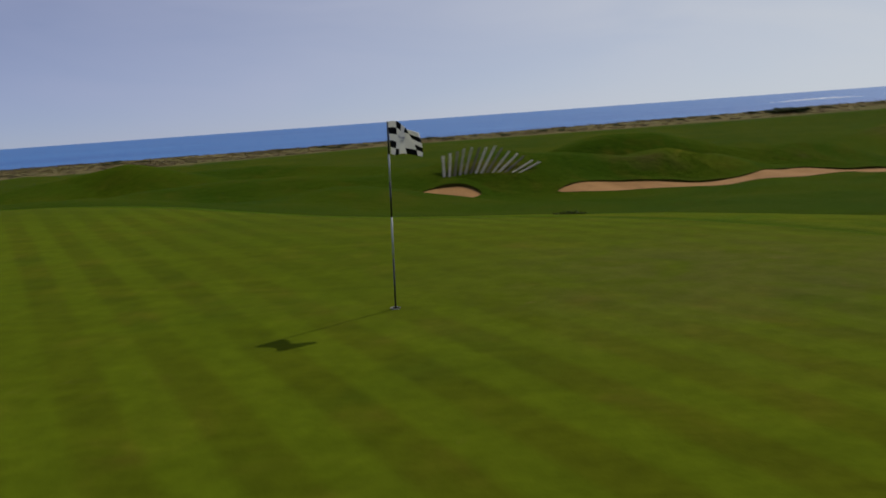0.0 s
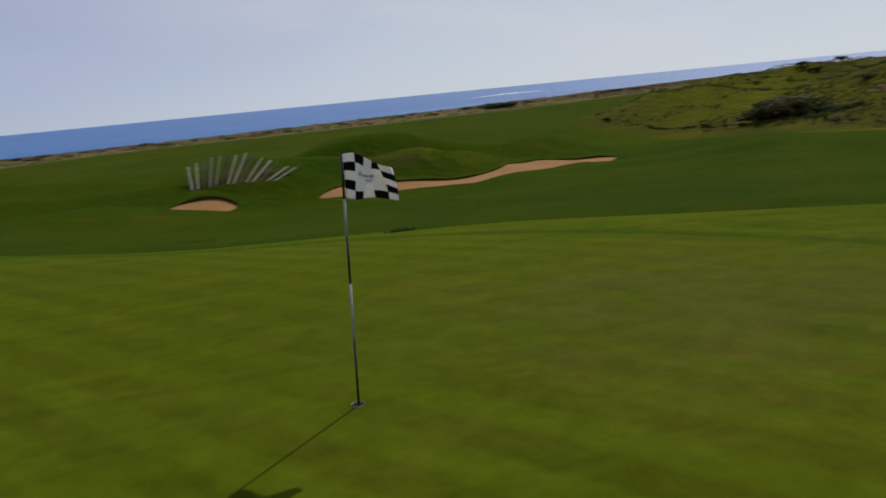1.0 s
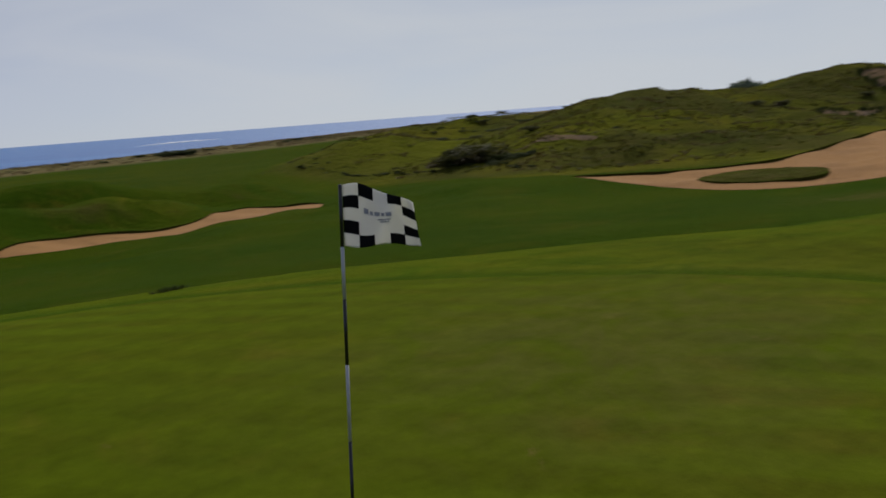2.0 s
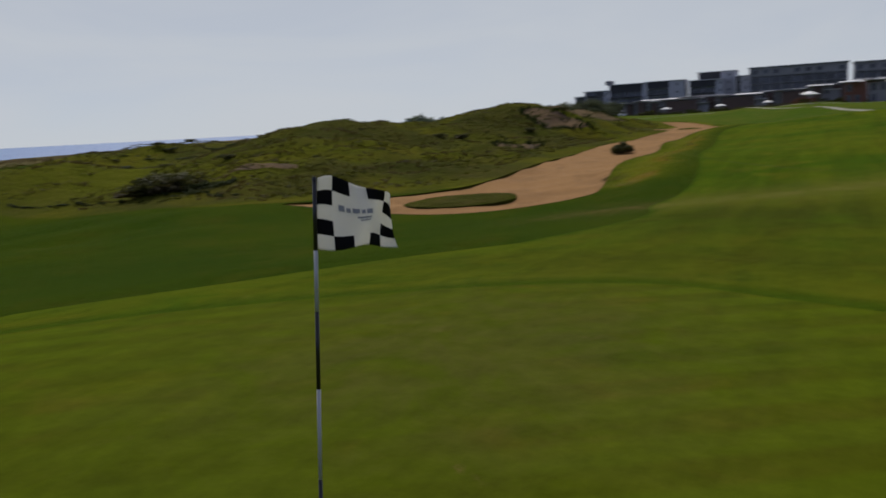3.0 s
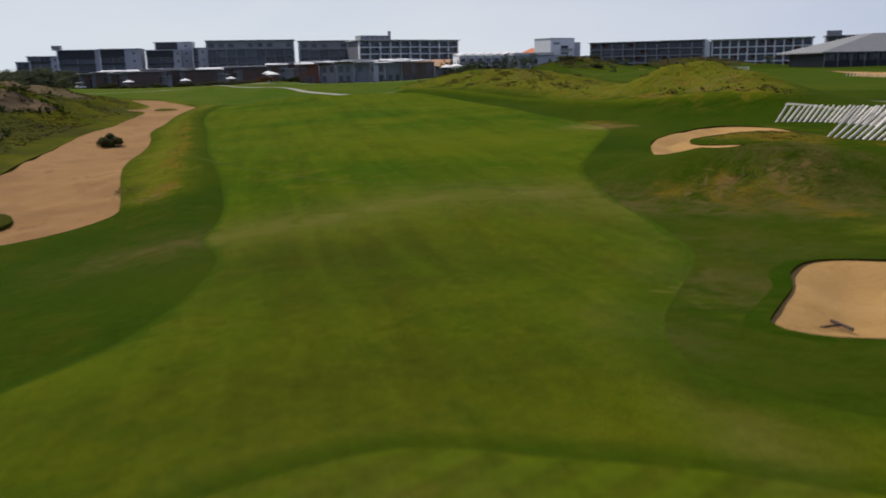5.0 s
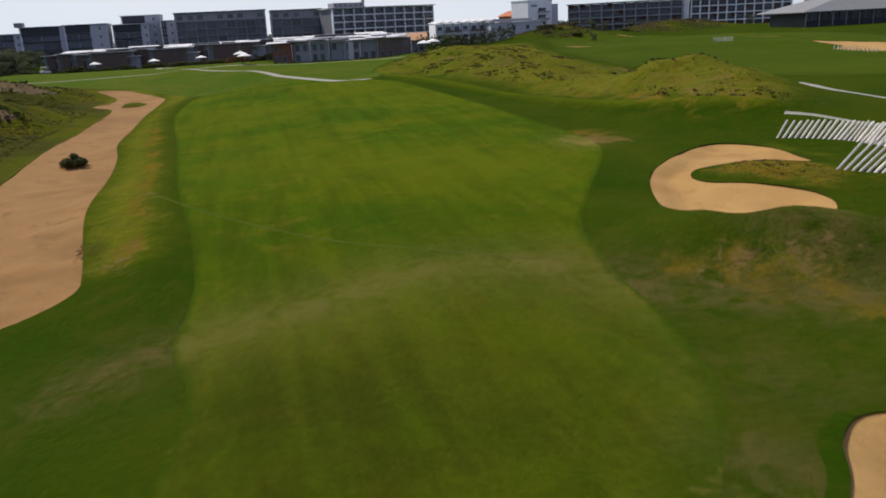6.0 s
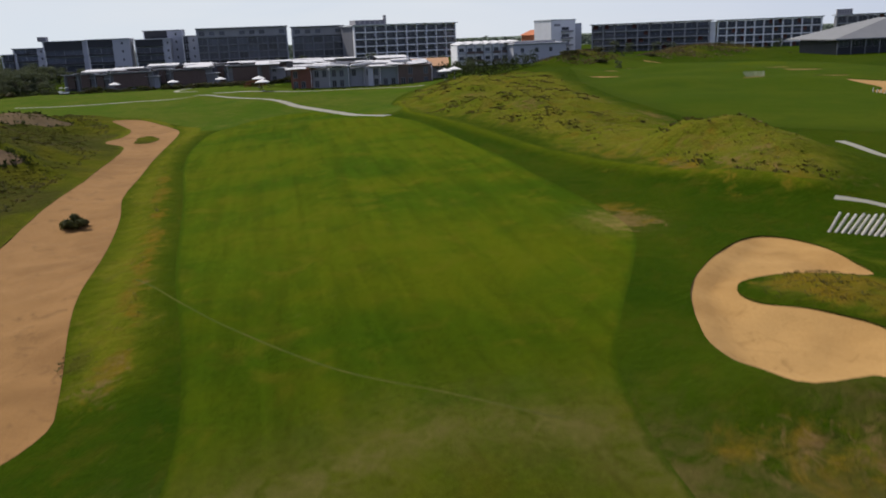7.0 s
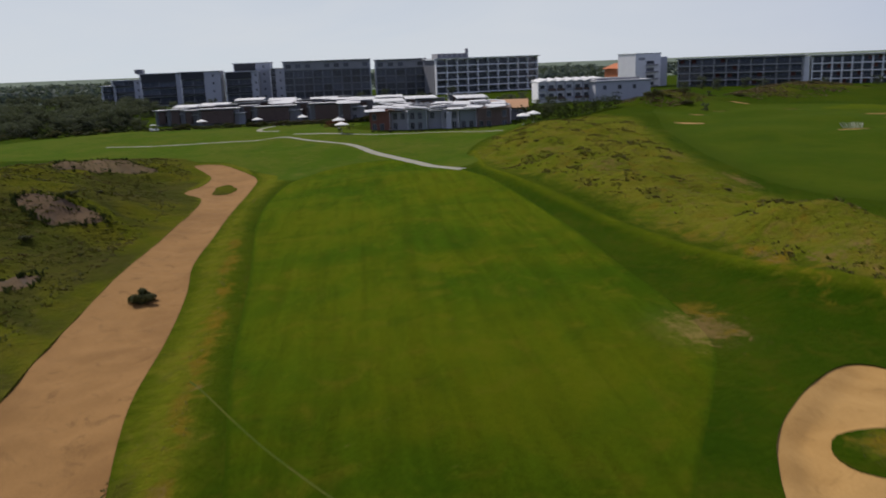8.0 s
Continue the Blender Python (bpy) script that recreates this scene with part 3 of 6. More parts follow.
PATH_B = strip_ring([(231, 19), (235, 24), (243, 25.4), (250, 24.8), (257.8, 23), (263.3, 20.9), (268, 19)], 1.5, 2)
PATH_C = strip_ring([(219, 14), (212, 8.5), (205.5, 2.0), (203, -5), (203, -12), (200, -24.4), (191, -35)], 1.1, 2)
PATH_G = strip_ring([(187.2, .8), (197.3, 7.5), (203.6, 13.1), (209, 21.7), (211.6, 30.2), (212.6, 40), (214.6, 49.8), (219.5, 60.7)], 1.1, 2)
PATH_D = strip_ring([(55, -38.0), (53.5, -39.3), (51.6, -40.2), (46, -42.8), (38, -47), (30, -52)], .65, 1)
PATH_E = strip_ring([(81, -58.6), (77, -57.6), (71.5, -55.8), (64, -54.2), (54, -53)], 1.0, 1)
PATH_F = strip_ring([(230, -71), (238, -76), (247, -82)], 3, 2)
TRENCH = strip_ring([(60, 9), (53, 5), (48.5, 2.2), (41.9, -2.5), (37.7, -6.9), (34.1, -10.5)], .16, 1)
WORN_LINE = [(28.2, 7.6), (30.2, 6.2), (31, 5.0), (32.2, 1.5), (33.2, -1.6), (34.9, -4.4), (34.9, -7.6), (33.5, -10.9), (31.1, -12.4), (28.4, -13.5), (27, -15), (25.2, -17.4), (24.1, -20.8)]
TRACK_A = [(30.5, -11.6), (28, -12.7), (26.2, -14.3), (24.2, -17), (23, -20.4), (22.4, -26)]
TRACK_B = [(31.5, -13.6), (29, -14.4), (27.4, -15.8), (25.6, -18.2), (24.3, -21.4), (23.6, -26)]
LAWN = smooth_ring([(144, -21), (150, 9.5), (158, 12.6), (166, 18), (177, 25), (178, 31), (186, 37), (194, 54), (202, 78), (216, 100), (240, 104), (262, 84), (268, 50), (266, 30), (258, 10), (246, -3), (226, -1), (213, -4), (206, -40), (196, -40), (178, -29), (160, -22.5)], 3)
TONGUE = smooth_ring([(43.6, -28.4), (44, -25.8), (43, -24.2), (41.2, -23.8), (39, -25.4), (36.8, -26.8), (37.4, -29.0), (40.4, -30.6)], .8)

# kind, outline, how deep the sand lies, height of the turf lip
SANDS = [("waste", WASTE, .35, .2), ("hook", HOOK, .4, .10), ("near", NEAR, .45, .07), ("pot", POT, .08, .05), ("long", LONG, .06, .03),
         ("far", FAR_A, .1, .05), ("far", FAR_B, .1, .05), ("far", FAR_C, .1, .05), ("far", FAR_D, .1, .05), ("far", FAR_E, .1, .05),
         ("far", FAR_F, .1, .05), ("far", FAR_G, .1, .05), ("far", FAR_H, .1, .05), ("far", FAR_I, .1, .05), ("far", FAR_J, .1, .05)]
ISLES = [ISLE_NEAR, ISLE_FAR]


def coast(x):
    return 188 + .45 * np.maximum(0, x - 60)


def ground_z(x, y):
    """Height of the whole land: the modelled course, a plain far off, and the drop to the shore."""
    x, y = np.asarray(x, float).ravel(), np.asarray(y, float).ravel()
    r = np.hypot(x - 150, y)
    k = np.clip((r - 420) / 300, 0, 1)
    k = k * k * (3 - 2 * k)
    z = np.where(k < 1, level(np.clip(x, -700, 900), np.clip(y, -700, 700)), 0) * (1 - k) + 1.5 * k
    wild = to_dune(x, y)
    z += wild * (.34 * np.sin(x * .61 + np.cos(y * .5) * 1.3) * np.sin(y * .57 + 1.1) + .30 * np.sin(x * .27 + 2 * np.sin(y * .21)) * np.sin(y * .33 + np.sin(x * .19) * 1.6)
                 + .12 * np.sin(x * 1.3 + 2 * np.sin(y * .9)) * np.sin(y * 1.1 + 1.7 * np.sin(x * .7)))
    inland = wild * (y < 0)
    z += inland * (.30 * np.sin(x * .42 + 1.6 * np.sin(y * .31)) * np.sin(y * .45 + .9 * np.sin(x * .2)) + .16 * np.sin(x * .95 + y * .6) * np.sin(y * .8 - x * .35))
    sea_side = np.clip((y - 20) / 12, 0, 1) * np.clip((44 - x) / 12, 0, 1) * np.clip((130 - y) / 30, 0, 1)
    z += sea_side * (.26 * np.sin(x * .33 + 1.4 * np.sin(y * .16)) * np.sin(y * .29 + .8) + .10 * np.sin(x * .8 + y * .5) * np.sin(y * .7 - x * .3))
    for high, half, line in BANKS:
        z += high * np.exp(-(to_line(line, x, y, False) / half) ** 2)
    d = np.clip((y - coast(x)) / 70, 0, 1)
    d = d * d * (3 - 2 * d)
    return z * (1 - d) - 16 * d


def to_dune(x, y):
    """1 well inside the dunes, 0 outside."""
    z = np.zeros(len(x))
    for ring in (DUNE_A, DUNE_B):
        i = np.nonzero(inside(ring, x, y))[0]
        if len(i):
            z[i] = np.minimum(1, to_line(ring, x[i], y[i]) / 4)
    return z


def edge_points(ring, off):
    """A row of points just inside and just outside an outline."""
    way = np.roll(ring, -1, 0) - np.roll(ring, 1, 0)
    side = np.stack([-way[:, 1], way[:, 0]], 1) / np.hypot(way[:, 0], way[:, 1])[:, None]
    return np.concatenate([ring + side * off, ring - side * off])


def grid_points():
    """Points for the ground: close on the course, wider outside, none twice."""
    out, hole = [], None
    for x0, x1, y0, y1, s in ((-26, 176, -56, 64, 1.25), (-90, 300, -150, 200, 5), (-420, 720, -420, 480, 22), (-4900, 4900, -4900, 4900, 350)):
        gx, gy = np.meshgrid(np.arange(x0, x1 + .1, s), np.arange(y0, y1 + .1, s))
        gx, gy = gx.ravel() + np.random.uniform(-.2, .2, gx.size) * s, gy.ravel() + np.random.uniform(-.2, .2, gy.size) * s
        if hole:
            keep = (gx < hole[0]) | (gx > hole[1]) | (gy < hole[2]) | (gy > hole[3])
            gx, gy = gx[keep], gy[keep]
        out.append(np.stack([gx, gy], 1))
        hole = (x0, x1, y0, y1)
    out.append(strip_ring(BANKS[0][2], .9, .8))
    out.append(strip_ring(BANKS[0][2], 2.4, .8))
    out.append(edge_points(FAIRWAY, .45))
    out += [strip_ring(TRACK_A, .5, .5), strip_ring(TRACK_B, .5, .5)]
    out.append(edge_points(GREEN, .9))
    for kind, ring, deep, lip in SANDS:
        if kind != "far":
            s = .9 if kind == "waste" else .5
            lo, hi = ring.min(0) - .8, ring.max(0) + .8
            gx, gy = np.meshgrid(np.arange(lo[0], hi[0], s), np.arange(lo[1], hi[1], s))
            gx, gy = gx.ravel() + np.random.uniform(-.12, .12, gx.size), gy.ravel() + np.random.uniform(-.12, .12, gy.size)
            d = to_line(ring, gx, gy)
            keep = (inside(ring, gx, gy) & (d > .25)) | (d > .25) & (d < .8)
            out.append(np.stack([gx[keep], gy[keep]], 1))
    return np.concatenate(out)


def lay_ground():
    """One sheet of triangles, cut along every outline; returns its points and, for each zone, its triangles."""
    rings = [r for _, r, _, _ in SANDS] + ISLES + [GREEN, FAR_GREEN, LAWN, FAIRWAY, FAIRWAY_B, DUNE_A, DUNE_B, SCAR_A, SCAR_B, SCAR_C, SCAR_D, BROW,
                                                   PATH_A, PATH_B, PATH_C, PATH_D, PATH_E, PATH_F, PATH_G, TRENCH]
    pts = [Vector(p) for p in grid_points()]
    edges = []
    for ring in rings:
        n = len(pts)
        pts += [Vector(p) for p in ring]
        edges += [(n + i, n + (i + 1) % len(ring)) for i in range(len(ring))]
    verts, _, faces, _, _, _ = delaunay_2d_cdt(pts, edges, [], 0, 1e-5, False)
    xy = np.array([v[:] for v in verts])
    tri = np.array(faces, int)
    c = xy[tri].mean(1)
    zone = np.full(len(tri), "rough", dtype=object)
    far = (np.abs(c[:, 0] - 150) > 420) | (np.abs(c[:, 1]) > 380)
    zone[far] = "plain"
    for key, ring in (("brow", BROW), ("lawn", LAWN), ("fairway_b", FAIRWAY_B), ("far_green", FAR_GREEN), ("dune_a", DUNE_A), ("dune_b", DUNE_B), ("fairway", FAIRWAY),
                      ("green", GREEN), ("scar_a", SCAR_A), ("scar_b", SCAR_B), ("scar_c", SCAR_C), ("scar_d", SCAR_D), ("path_c", PATH_C), ("path_b", PATH_B),
                      ("path_a", PATH_A), ("path_d", PATH_D), ("path_e", PATH_E), ("path_f", PATH_F), ("path_g", PATH_G), ("trench", TRENCH)):
        zone[inside(ring, c[:, 0], c[:, 1])] = key
    for i, (_, ring, _, _) in enumerate(SANDS):
        zone[inside(ring, c[:, 0], c[:, 1])] = "sand_%d" % i
    for ring in ISLES:
        zone[inside(ring, c[:, 0], c[:, 1])] = "isle"
    return xy, tri, zone


def mesh_of(name, co, faces, mat, smooth=True):
    me = bpy.data.meshes.new(name)
    me.from_pydata([tuple(map(float, v)) for v in co], [], [tuple(map(int, f)) for f in faces])
    if mat:
        me.materials.append(mat)
    if smooth:
        me.polygons.foreach_set("use_smooth", [True] * len(me.polygons))
    me.update()
    return me


XY, TRI, ZONE = lay_ground()
Z = ground_z(XY[:, 0], XY[:, 1])
for isle_ring, rise in ((ISLE_NEAR, .16), (ISLE_FAR, .15)):
    hit = np.nonzero(inside(isle_ring, XY[:, 0], XY[:, 1]))[0]
    Z[hit] += rise * np.minimum(1, to_line(isle_ring, XY[hit, 0], XY[hit, 1]) / 1.2)
OFF = to_line(WORN_LINE, XY[:, 0], XY[:, 1], False)
WEAR = np.exp(-(OFF / 1.3) ** 2) * .6 + np.exp(-(OFF / 3.4) ** 2) * .35
for track in (TRACK_A, TRACK_B):
    WEAR = np.maximum(WEAR, np.exp(-(to_line(track, XY[:, 0], XY[:, 1], False) / .45) ** 2) * .9)


def soft_share(ring, w):
    """1 well inside an outline, 0 well outside, even across it."""
    x, y = XY[:, 0], XY[:, 1]
    lo, hi = ring.min(0) - w, ring.max(0) + w
    near = np.nonzero((x > lo[0]) & (x < hi[0]) & (y > lo[1]) & (y < hi[1]))[0]
    out = np.zeros(len(x))
    d = np.minimum(1, to_line(ring, x[near], y[near]) / w)
    out[near] = np.where(inside(ring, x[near], y[near]), .5 + .5 * d, .5 - .5 * d)
    return out


def blot(x, y, a, b, much):
    return np.exp(-((XY[:, 0] - x) / a) ** 2 - ((XY[:, 1] - y) / b) ** 2) * much


WEAR = np.maximum.reduce([WEAR, blot(12.6, -6.2, 2.2, 1.0, .6), blot(7.2, -4.6, 1.2, .5, .8), blot(16, -9.6, 2.6, 1.4, .85), blot(31, 6.0, 4.5, 1.0, .45),
                          blot(60.5, -24.5, 3, 2.2, .9), blot(20, -13, 3.5, 2.5, .45), blot(4.3, 1.3, 3.2, 2.8, .6), blot(29, -20.6, 3.2, 2.6, .95)])
TALL = np.maximum.reduce([soft_share(VERGE, 3) * .92, .75 * soft_share(TONGUE, 1.0), soft_share(DUNE_B, 5) * .95, blot(27.6, -18.4, 2.0, 2.8, .55), blot(20, -18, 4, 3, .5),
                          blot(14, -8.2, 5, 1.0, .4), blot(17, 47.5, 5, 2.5, .45), blot(46, -32.5, 5, 1, .6), blot(25, 8, 5, 2, .2), blot(36, -34, 6, 3, .5), blot(100, 27, 30, 2.2, .8), blot(48, 30.5, 5, 2, .7)])
# bright grass patches, and the sun on the first bank painted as a strip
CREST = np.maximum.reduce([blot(58, 68, 13, 17, .5), blot(252, 63, 9, 8, .9), .4 * soft_share(VERGE, 2.5), .6 * np.exp(-(to_line(BANKS[0][2], XY[:, 0], XY[:, 1], False) / .5) ** 2)])
TALL = np.maximum(TALL, np.where((XY[:, 1] > 18) & (XY[:, 0] > 50), np.clip(1.5 - to_line(WASTE, XY[:, 0], XY[:, 1]) / 2.2, 0, .85), 0))
# sea mound blots: brown growth, with the near faces' shade put into it
SCRUB_AND_SHADE = np.maximum.reduce([soft_share(DUNE_A, 3), np.where((XY[:, 1] > 18) & (XY[:, 0] > 40), np.clip(1.4 - to_line(DUNE_A, XY[:, 0], XY[:, 1]) / 3, 0, .8), 0),
                           soft_share(ISLE_NEAR, 1), soft_share(ISLE_FAR, 1), blot(13, 46.4, 4.5, 1.6, .62), blot(2, 42.8, 3.2, 1.0, .9), blot(27, 54.5, 5, 1.6, .5), blot(13, 53.6, 6, 1.8, .45), blot(48.2, 10.1, 1.6, .9, .9), blot(240, -96, 12, 12, .9), blot(262, -134, 14, 14, .9), blot(276, -158, 14, 16, .9), blot(288, -180, 12, 16, .9)])
BARE = np.maximum.reduce([blot(46.6, 8.1, 2.0, .8, 1.0), blot(44.3, 9.3, 1.6, .8, 1.0), blot(58.6, 8.4, 2.5, .6, .6), blot(75, 10.6, 4, .6, .55), blot(14.5, -7.7, 2, .5, .5),
                          blot(28.6, -16.6, 1.4, 1.6, 1.0), blot(27.4, -19.2, 1.2, 1.8, 1.0), blot(43.7, 7.7, 1.2, .5, .9), blot(63.2, 9.5, 2.5, .5, .8), blot(60.3, -24.6, 4.2, 2.6, 1.15), blot(58.2, -27.2, 2, 1.2, .6), blot(109, -51.2, 7, 1.3, 1.25), blot(133, -52.2, 5, 1.3, 1.2), blot(189.5, -78.6, 3, 1.2, 1.2), blot(216, -71.5, 5, 1.5, 1.1), blot(140, -52, 6, 1, .7), blot(170, -66.5, 4, 1.5, .95)])
BARE = np.maximum.reduce([BARE, blot(78.5, -34.2, 2, 1.0, .95), blot(71, -34.6, 3.0, .8, 1.0), blot(66.5, -37, 3, 1, .95), blot(62.5, -38.6, 2.5, 1, .95), blot(67, -39.5, 2, 2, .95), blot(57, -41.5, 2, 1.5, .7),
                          blot(118, -36, 6, 3, .95), blot(140, -34, 6, 3, .95), blot(53, -33.2, 2, .6, .6)])
SEAM = to_line([(41.5, 8.6), (43.5, 8.2), (49.3, 8.0), (58.8, 8.8), (66, 9.4), (77.3, 9.7), (88, 11.2), (104, 12.4)], XY[:, 0], XY[:, 1], False)
RUST = np.maximum.reduce([.85 * np.exp(-(SEAM / .95) ** 2) * (.75 + .25 * np.sin(XY[:, 0] * .7)), blot(28, -17.0, 2.4, 1.3, .8), blot(24.5, -18.6, 2.4, 1.2, .7), blot(30, -15.0, 2.5, 1.2, .45), blot(36, -31.5, 4, 1.5, .5),
                          blot(70, -35, 9, 1.6, .55), blot(84, -33, 8, 1.3, .5), blot(60, -38, 5, 2, .5), .25 * soft_share(DUNE_B, 6), blot(62, -25.5, 5, 2.5, .6), .62 * soft_share(TONGUE, 1.0)])
MOWN = np.maximum.reduce([.72 * soft_share(FAIRWAY_C, 12), blot(17, -10.5, 4, 2.4, .75), blot(23, -13.5, 4, 2, .7), blot(11, -8, 2.5, 2, .6)])
DULL = np.maximum.reduce([blot(23, -1, 9, 8, .7), blot(11.5, 1, 2.6, 6, .7), blot(9.5, -5.5, 2.5, 1.6, .8), blot(30, -9, 5, 4, .6)])
COASTAL = soft_share(BROW, 10)
LEAN = blot(8, 0, 12, 11, .8)
RIM = np.minimum.reduce([np.ones(len(XY)), to_line(GREEN, XY[:, 0], XY[:, 1]) / .9 - .1, to_line(FAIRWAY, XY[:, 0], XY[:, 1]) / (.32 + 2.6 * blot(14, -7.5, 7, 4, 1)), to_line(FAIRWAY_B, XY[:, 0], XY[:, 1]) / 5])
LAYERS = (("wear", WEAR), ("tall", TALL), ("scrub", SCRUB_AND_SHADE), ("coastal", COASTAL), ("rim", RIM), ("bare", BARE), ("crest", CREST), ("lean", LEAN), ("rust", RUST), ("mown", MOWN), ("dull", DULL))


def zone_sheet(name, keys, mat, label, category, kind="structure", z=None):
    sel = TRI[np.isin(ZONE, keys)]
    used, idx = np.unique(sel, return_inverse=True)
    idx = idx.reshape(sel.shape)
    zz = (Z if z is None else z)[used]
    me = mesh_of(name, np.column_stack([XY[used], zz]), idx, mat)
    for key, values in LAYERS:
        a = me.attributes.new(key, "FLOAT", "POINT")
        a.data.foreach_set("value", values[used].astype(np.float32))
    return tagged(new(name, me), label, category, "", kind)


def lip_mesh(ring, drop, at_z, rise):
    """The low turf face round a bunker, from the grass down to the sand."""
    n = len(ring)
    co = [(x, y, z + .01 + r) for (x, y), z, r in zip(ring, at_z, rise)] + [(x, y, z - d - .05) for (x, y), z, d in zip(ring, at_z, drop)]
    return co, [(i, (i + 1) % n, n + (i + 1) % n, n + i) for i in range(n)]


zone_sheet("ground", ["rough", "isle"], MAT_WILD, "undulating dark green rough grass of a links course", "ground")
zone_sheet("ground_plain", ["plain"], MAT_PLAIN, "flat green country in haze-pale colour beyond the golf course", "ground")
zone_sheet("putting_green", ["green"], MAT_GREEN, "smooth striped olive putting green round the flagstick", "putting green")
zone_sheet("fairway", ["fairway"], MAT_FAIRWAY, "closely mown bright green fairway with worn dry patches", "fairway")
zone_sheet("fairway", ["fairway_b"], MAT_FAIRWAY_B, "second mown fairway behind the inland dunes", "fairway")
zone_sheet("lawn", ["lawn"], MAT_LAWN, "bright green mown lawn before the villas", "lawn")
zone_sheet("putting_green", ["far_green"], MAT_GREEN, "pale distant putting green before the hotel wing", "putting green")
zone_sheet("dune_ground", ["dune_a"], MAT_WILD, "grassy sand dunes with scrub beside the waste bunker", "dune")
zone_sheet("dune_ground", ["dune_b"], MAT_WILD, "yellow-green grassy dune ridge between two fairways", "dune")
zone_sheet("coast_ground", ["brow"], MAT_WILD, "dry brown coastal scrubland above the sea", "scrubland")
zone_sheet("dry_trench", ["trench"], MAT_DRYLINE, "thin pale dry line across the fairway grass", "turf line")
for scar in ("scar_a", "scar_b", "scar_c", "scar_d"):
    zone_sheet("bare_soil_patch", [scar], MAT_SOIL, "eroded bare earth hollow in the dune grass", "bare soil")
for strip in ("path_a", "path_b", "path_c", "path_d", "path_e", "path_f", "path_g"):
    zone_sheet("cart_path", [strip], MAT_PATH, "narrow pale concrete cart path winding through grass", "cart path")


def rolled_edge(ring, high):
    """How far the turf rolls up over the sand along an outline: only along the far side, unevenly."""
    way = np.roll(ring, -1, 0) - np.roll(ring, 1, 0)
    area = np.sum(ring[:, 0] * np.roll(ring[:, 1], -1) - np.roll(ring[:, 0], -1) * ring[:, 1])
    out = np.stack([way[:, 1], -way[:, 0]], 1) * np.sign(area) / np.hypot(way[:, 0], way[:, 1])[:, None]
    return high * np.clip(out @ np.array([.45, .9]) + .1, 0, 1) * (.8 + .2 * np.sin(ring[:, 0] * 2.3 + ring[:, 1])), out


def rim_mesh(ring, rise, out, at_z):
    """The rolled turf behind the lip, sloping back to the ground."""
    n = len(ring)
    co = [(x, y, z + .01 + r) for (x, y), z, r in zip(ring, at_z, rise)]
    mid = ring + out * (.3 + rise)[:, None]
    far = ring + out * (.5 + 4 * rise)[:, None]
    co += [(x, y, z + r * .9) for (x, y), z, r in zip(mid, ground_z(mid[:, 0], mid[:, 1]), rise)]
    co += [(x, y, z - .04) for (x, y), z in zip(far, ground_z(far[:, 0], far[:, 1]))]
    return co, [(k * n + i, k * n + (i + 1) % n, (k + 1) * n + (i + 1) % n, (k + 1) * n + i) for k in range(2) for i in range(n) if max(rise[i], rise[(i + 1) % n]) > .01]


def low_lip(x):
    """The waste bunker's turf edge stands high only at its near end."""
    return np.clip((84 - x) / 16, .18, 1)


SAND_LABELS = {"waste": "long reddish sandy waste bunker beside the fairway", "hook": "hook-shaped pale sand bunker with a grass tongue",
               "near": "pale raked sand bunker below the green's edge", "pot": "small sand bunker under a grassy bank of posts",
               "long": "long narrow sand bunker cut into grassy mounds", "far": "small distant sand bunker in green turf"}
for n_sand, (kind, ring, deep, lip) in enumerate(SANDS):
    sel = np.unique(TRI[ZONE == "sand_%d" % n_sand])
    z = Z.copy()
    edge = to_line(ring, XY[sel, 0], XY[sel, 1])
    if kind == "waste":
        for isle_ring in ISLES:
            edge = np.minimum(edge, to_line(isle_ring, XY[sel, 0], XY[sel, 1]) + .05)
    wave = .65 + .35 * np.sin(XY[sel, 0] * .9 + np.sin(XY[sel, 1] * 1.3))
    s = np.clip(edge / 1.6, 0, 1)
    if kind == "waste":
        wave *= low_lip(XY[sel, 0])
    z[sel] -= lip * wave + (deep - .5 * lip) * s * s * (3 - 2 * s) * (.6 if kind == "waste" else 1)
    z[sel] += .05 * np.sin(XY[sel, 0] * 1.9 + 2 * np.sin(XY[sel, 1] * .8)) * s
    ob = zone_sheet("sand_bunker", ["sand_%d" % n_sand], MAT_WASTE if kind in ("waste", "pot", "long") else MAT_SAND, SAND_LABELS[kind], "bunker", z=z)
    rings = [ring] + (ISLES if kind == "waste" else [])
    for r in rings:
        drop = lip * (.65 + .35 * np.sin(r[:, 0] * .9 + np.sin(r[:, 1] * 1.3))) * (low_lip(r[:, 0]) if kind == "waste" else 1)
        rise, out = rolled_edge(r, {"pot": .20, "long": .14, "near": .05}.get(kind, 0))
        me = mesh_of("lip", *lip_mesh(r, drop, ground_z(r[:, 0], r[:, 1]), rise), MAT_LIP)
        if rise.max() > .01:
            tagged(new("rim", mesh_of("rim", *rim_mesh(r, rise, out, ground_z(r[:, 0], r[:, 1])), MAT_WILD)), "rolled turf edge").parent = ob
        tagged(new("lip", me), "dark shaded turf edge").parent = ob

# ---- sea ----


def sea_material():
    m, nt, links, b = blank("deep_blue_sea", .42, .25)
    pos = nt.new("ShaderNodeTexCoord").outputs["Object"]
    bands = noise_node(nt, links, spread(nt, links, pos, .35, 1.6, 1, -8), .006, 5, .6, .5)
    col = mixed(nt, links, ramp(nt, links, bands, .35, .68), (.018, .10, .30), (.035, .15, .36))
    links.new(col, b.inputs["Base Color"])
    waves = noise_node(nt, links, spread(nt, links, pos, .5, 1.5, 1, -12), .12, 6, .65)
    bumped(nt, links, b, waves, 1.0, 1.2)
    return m


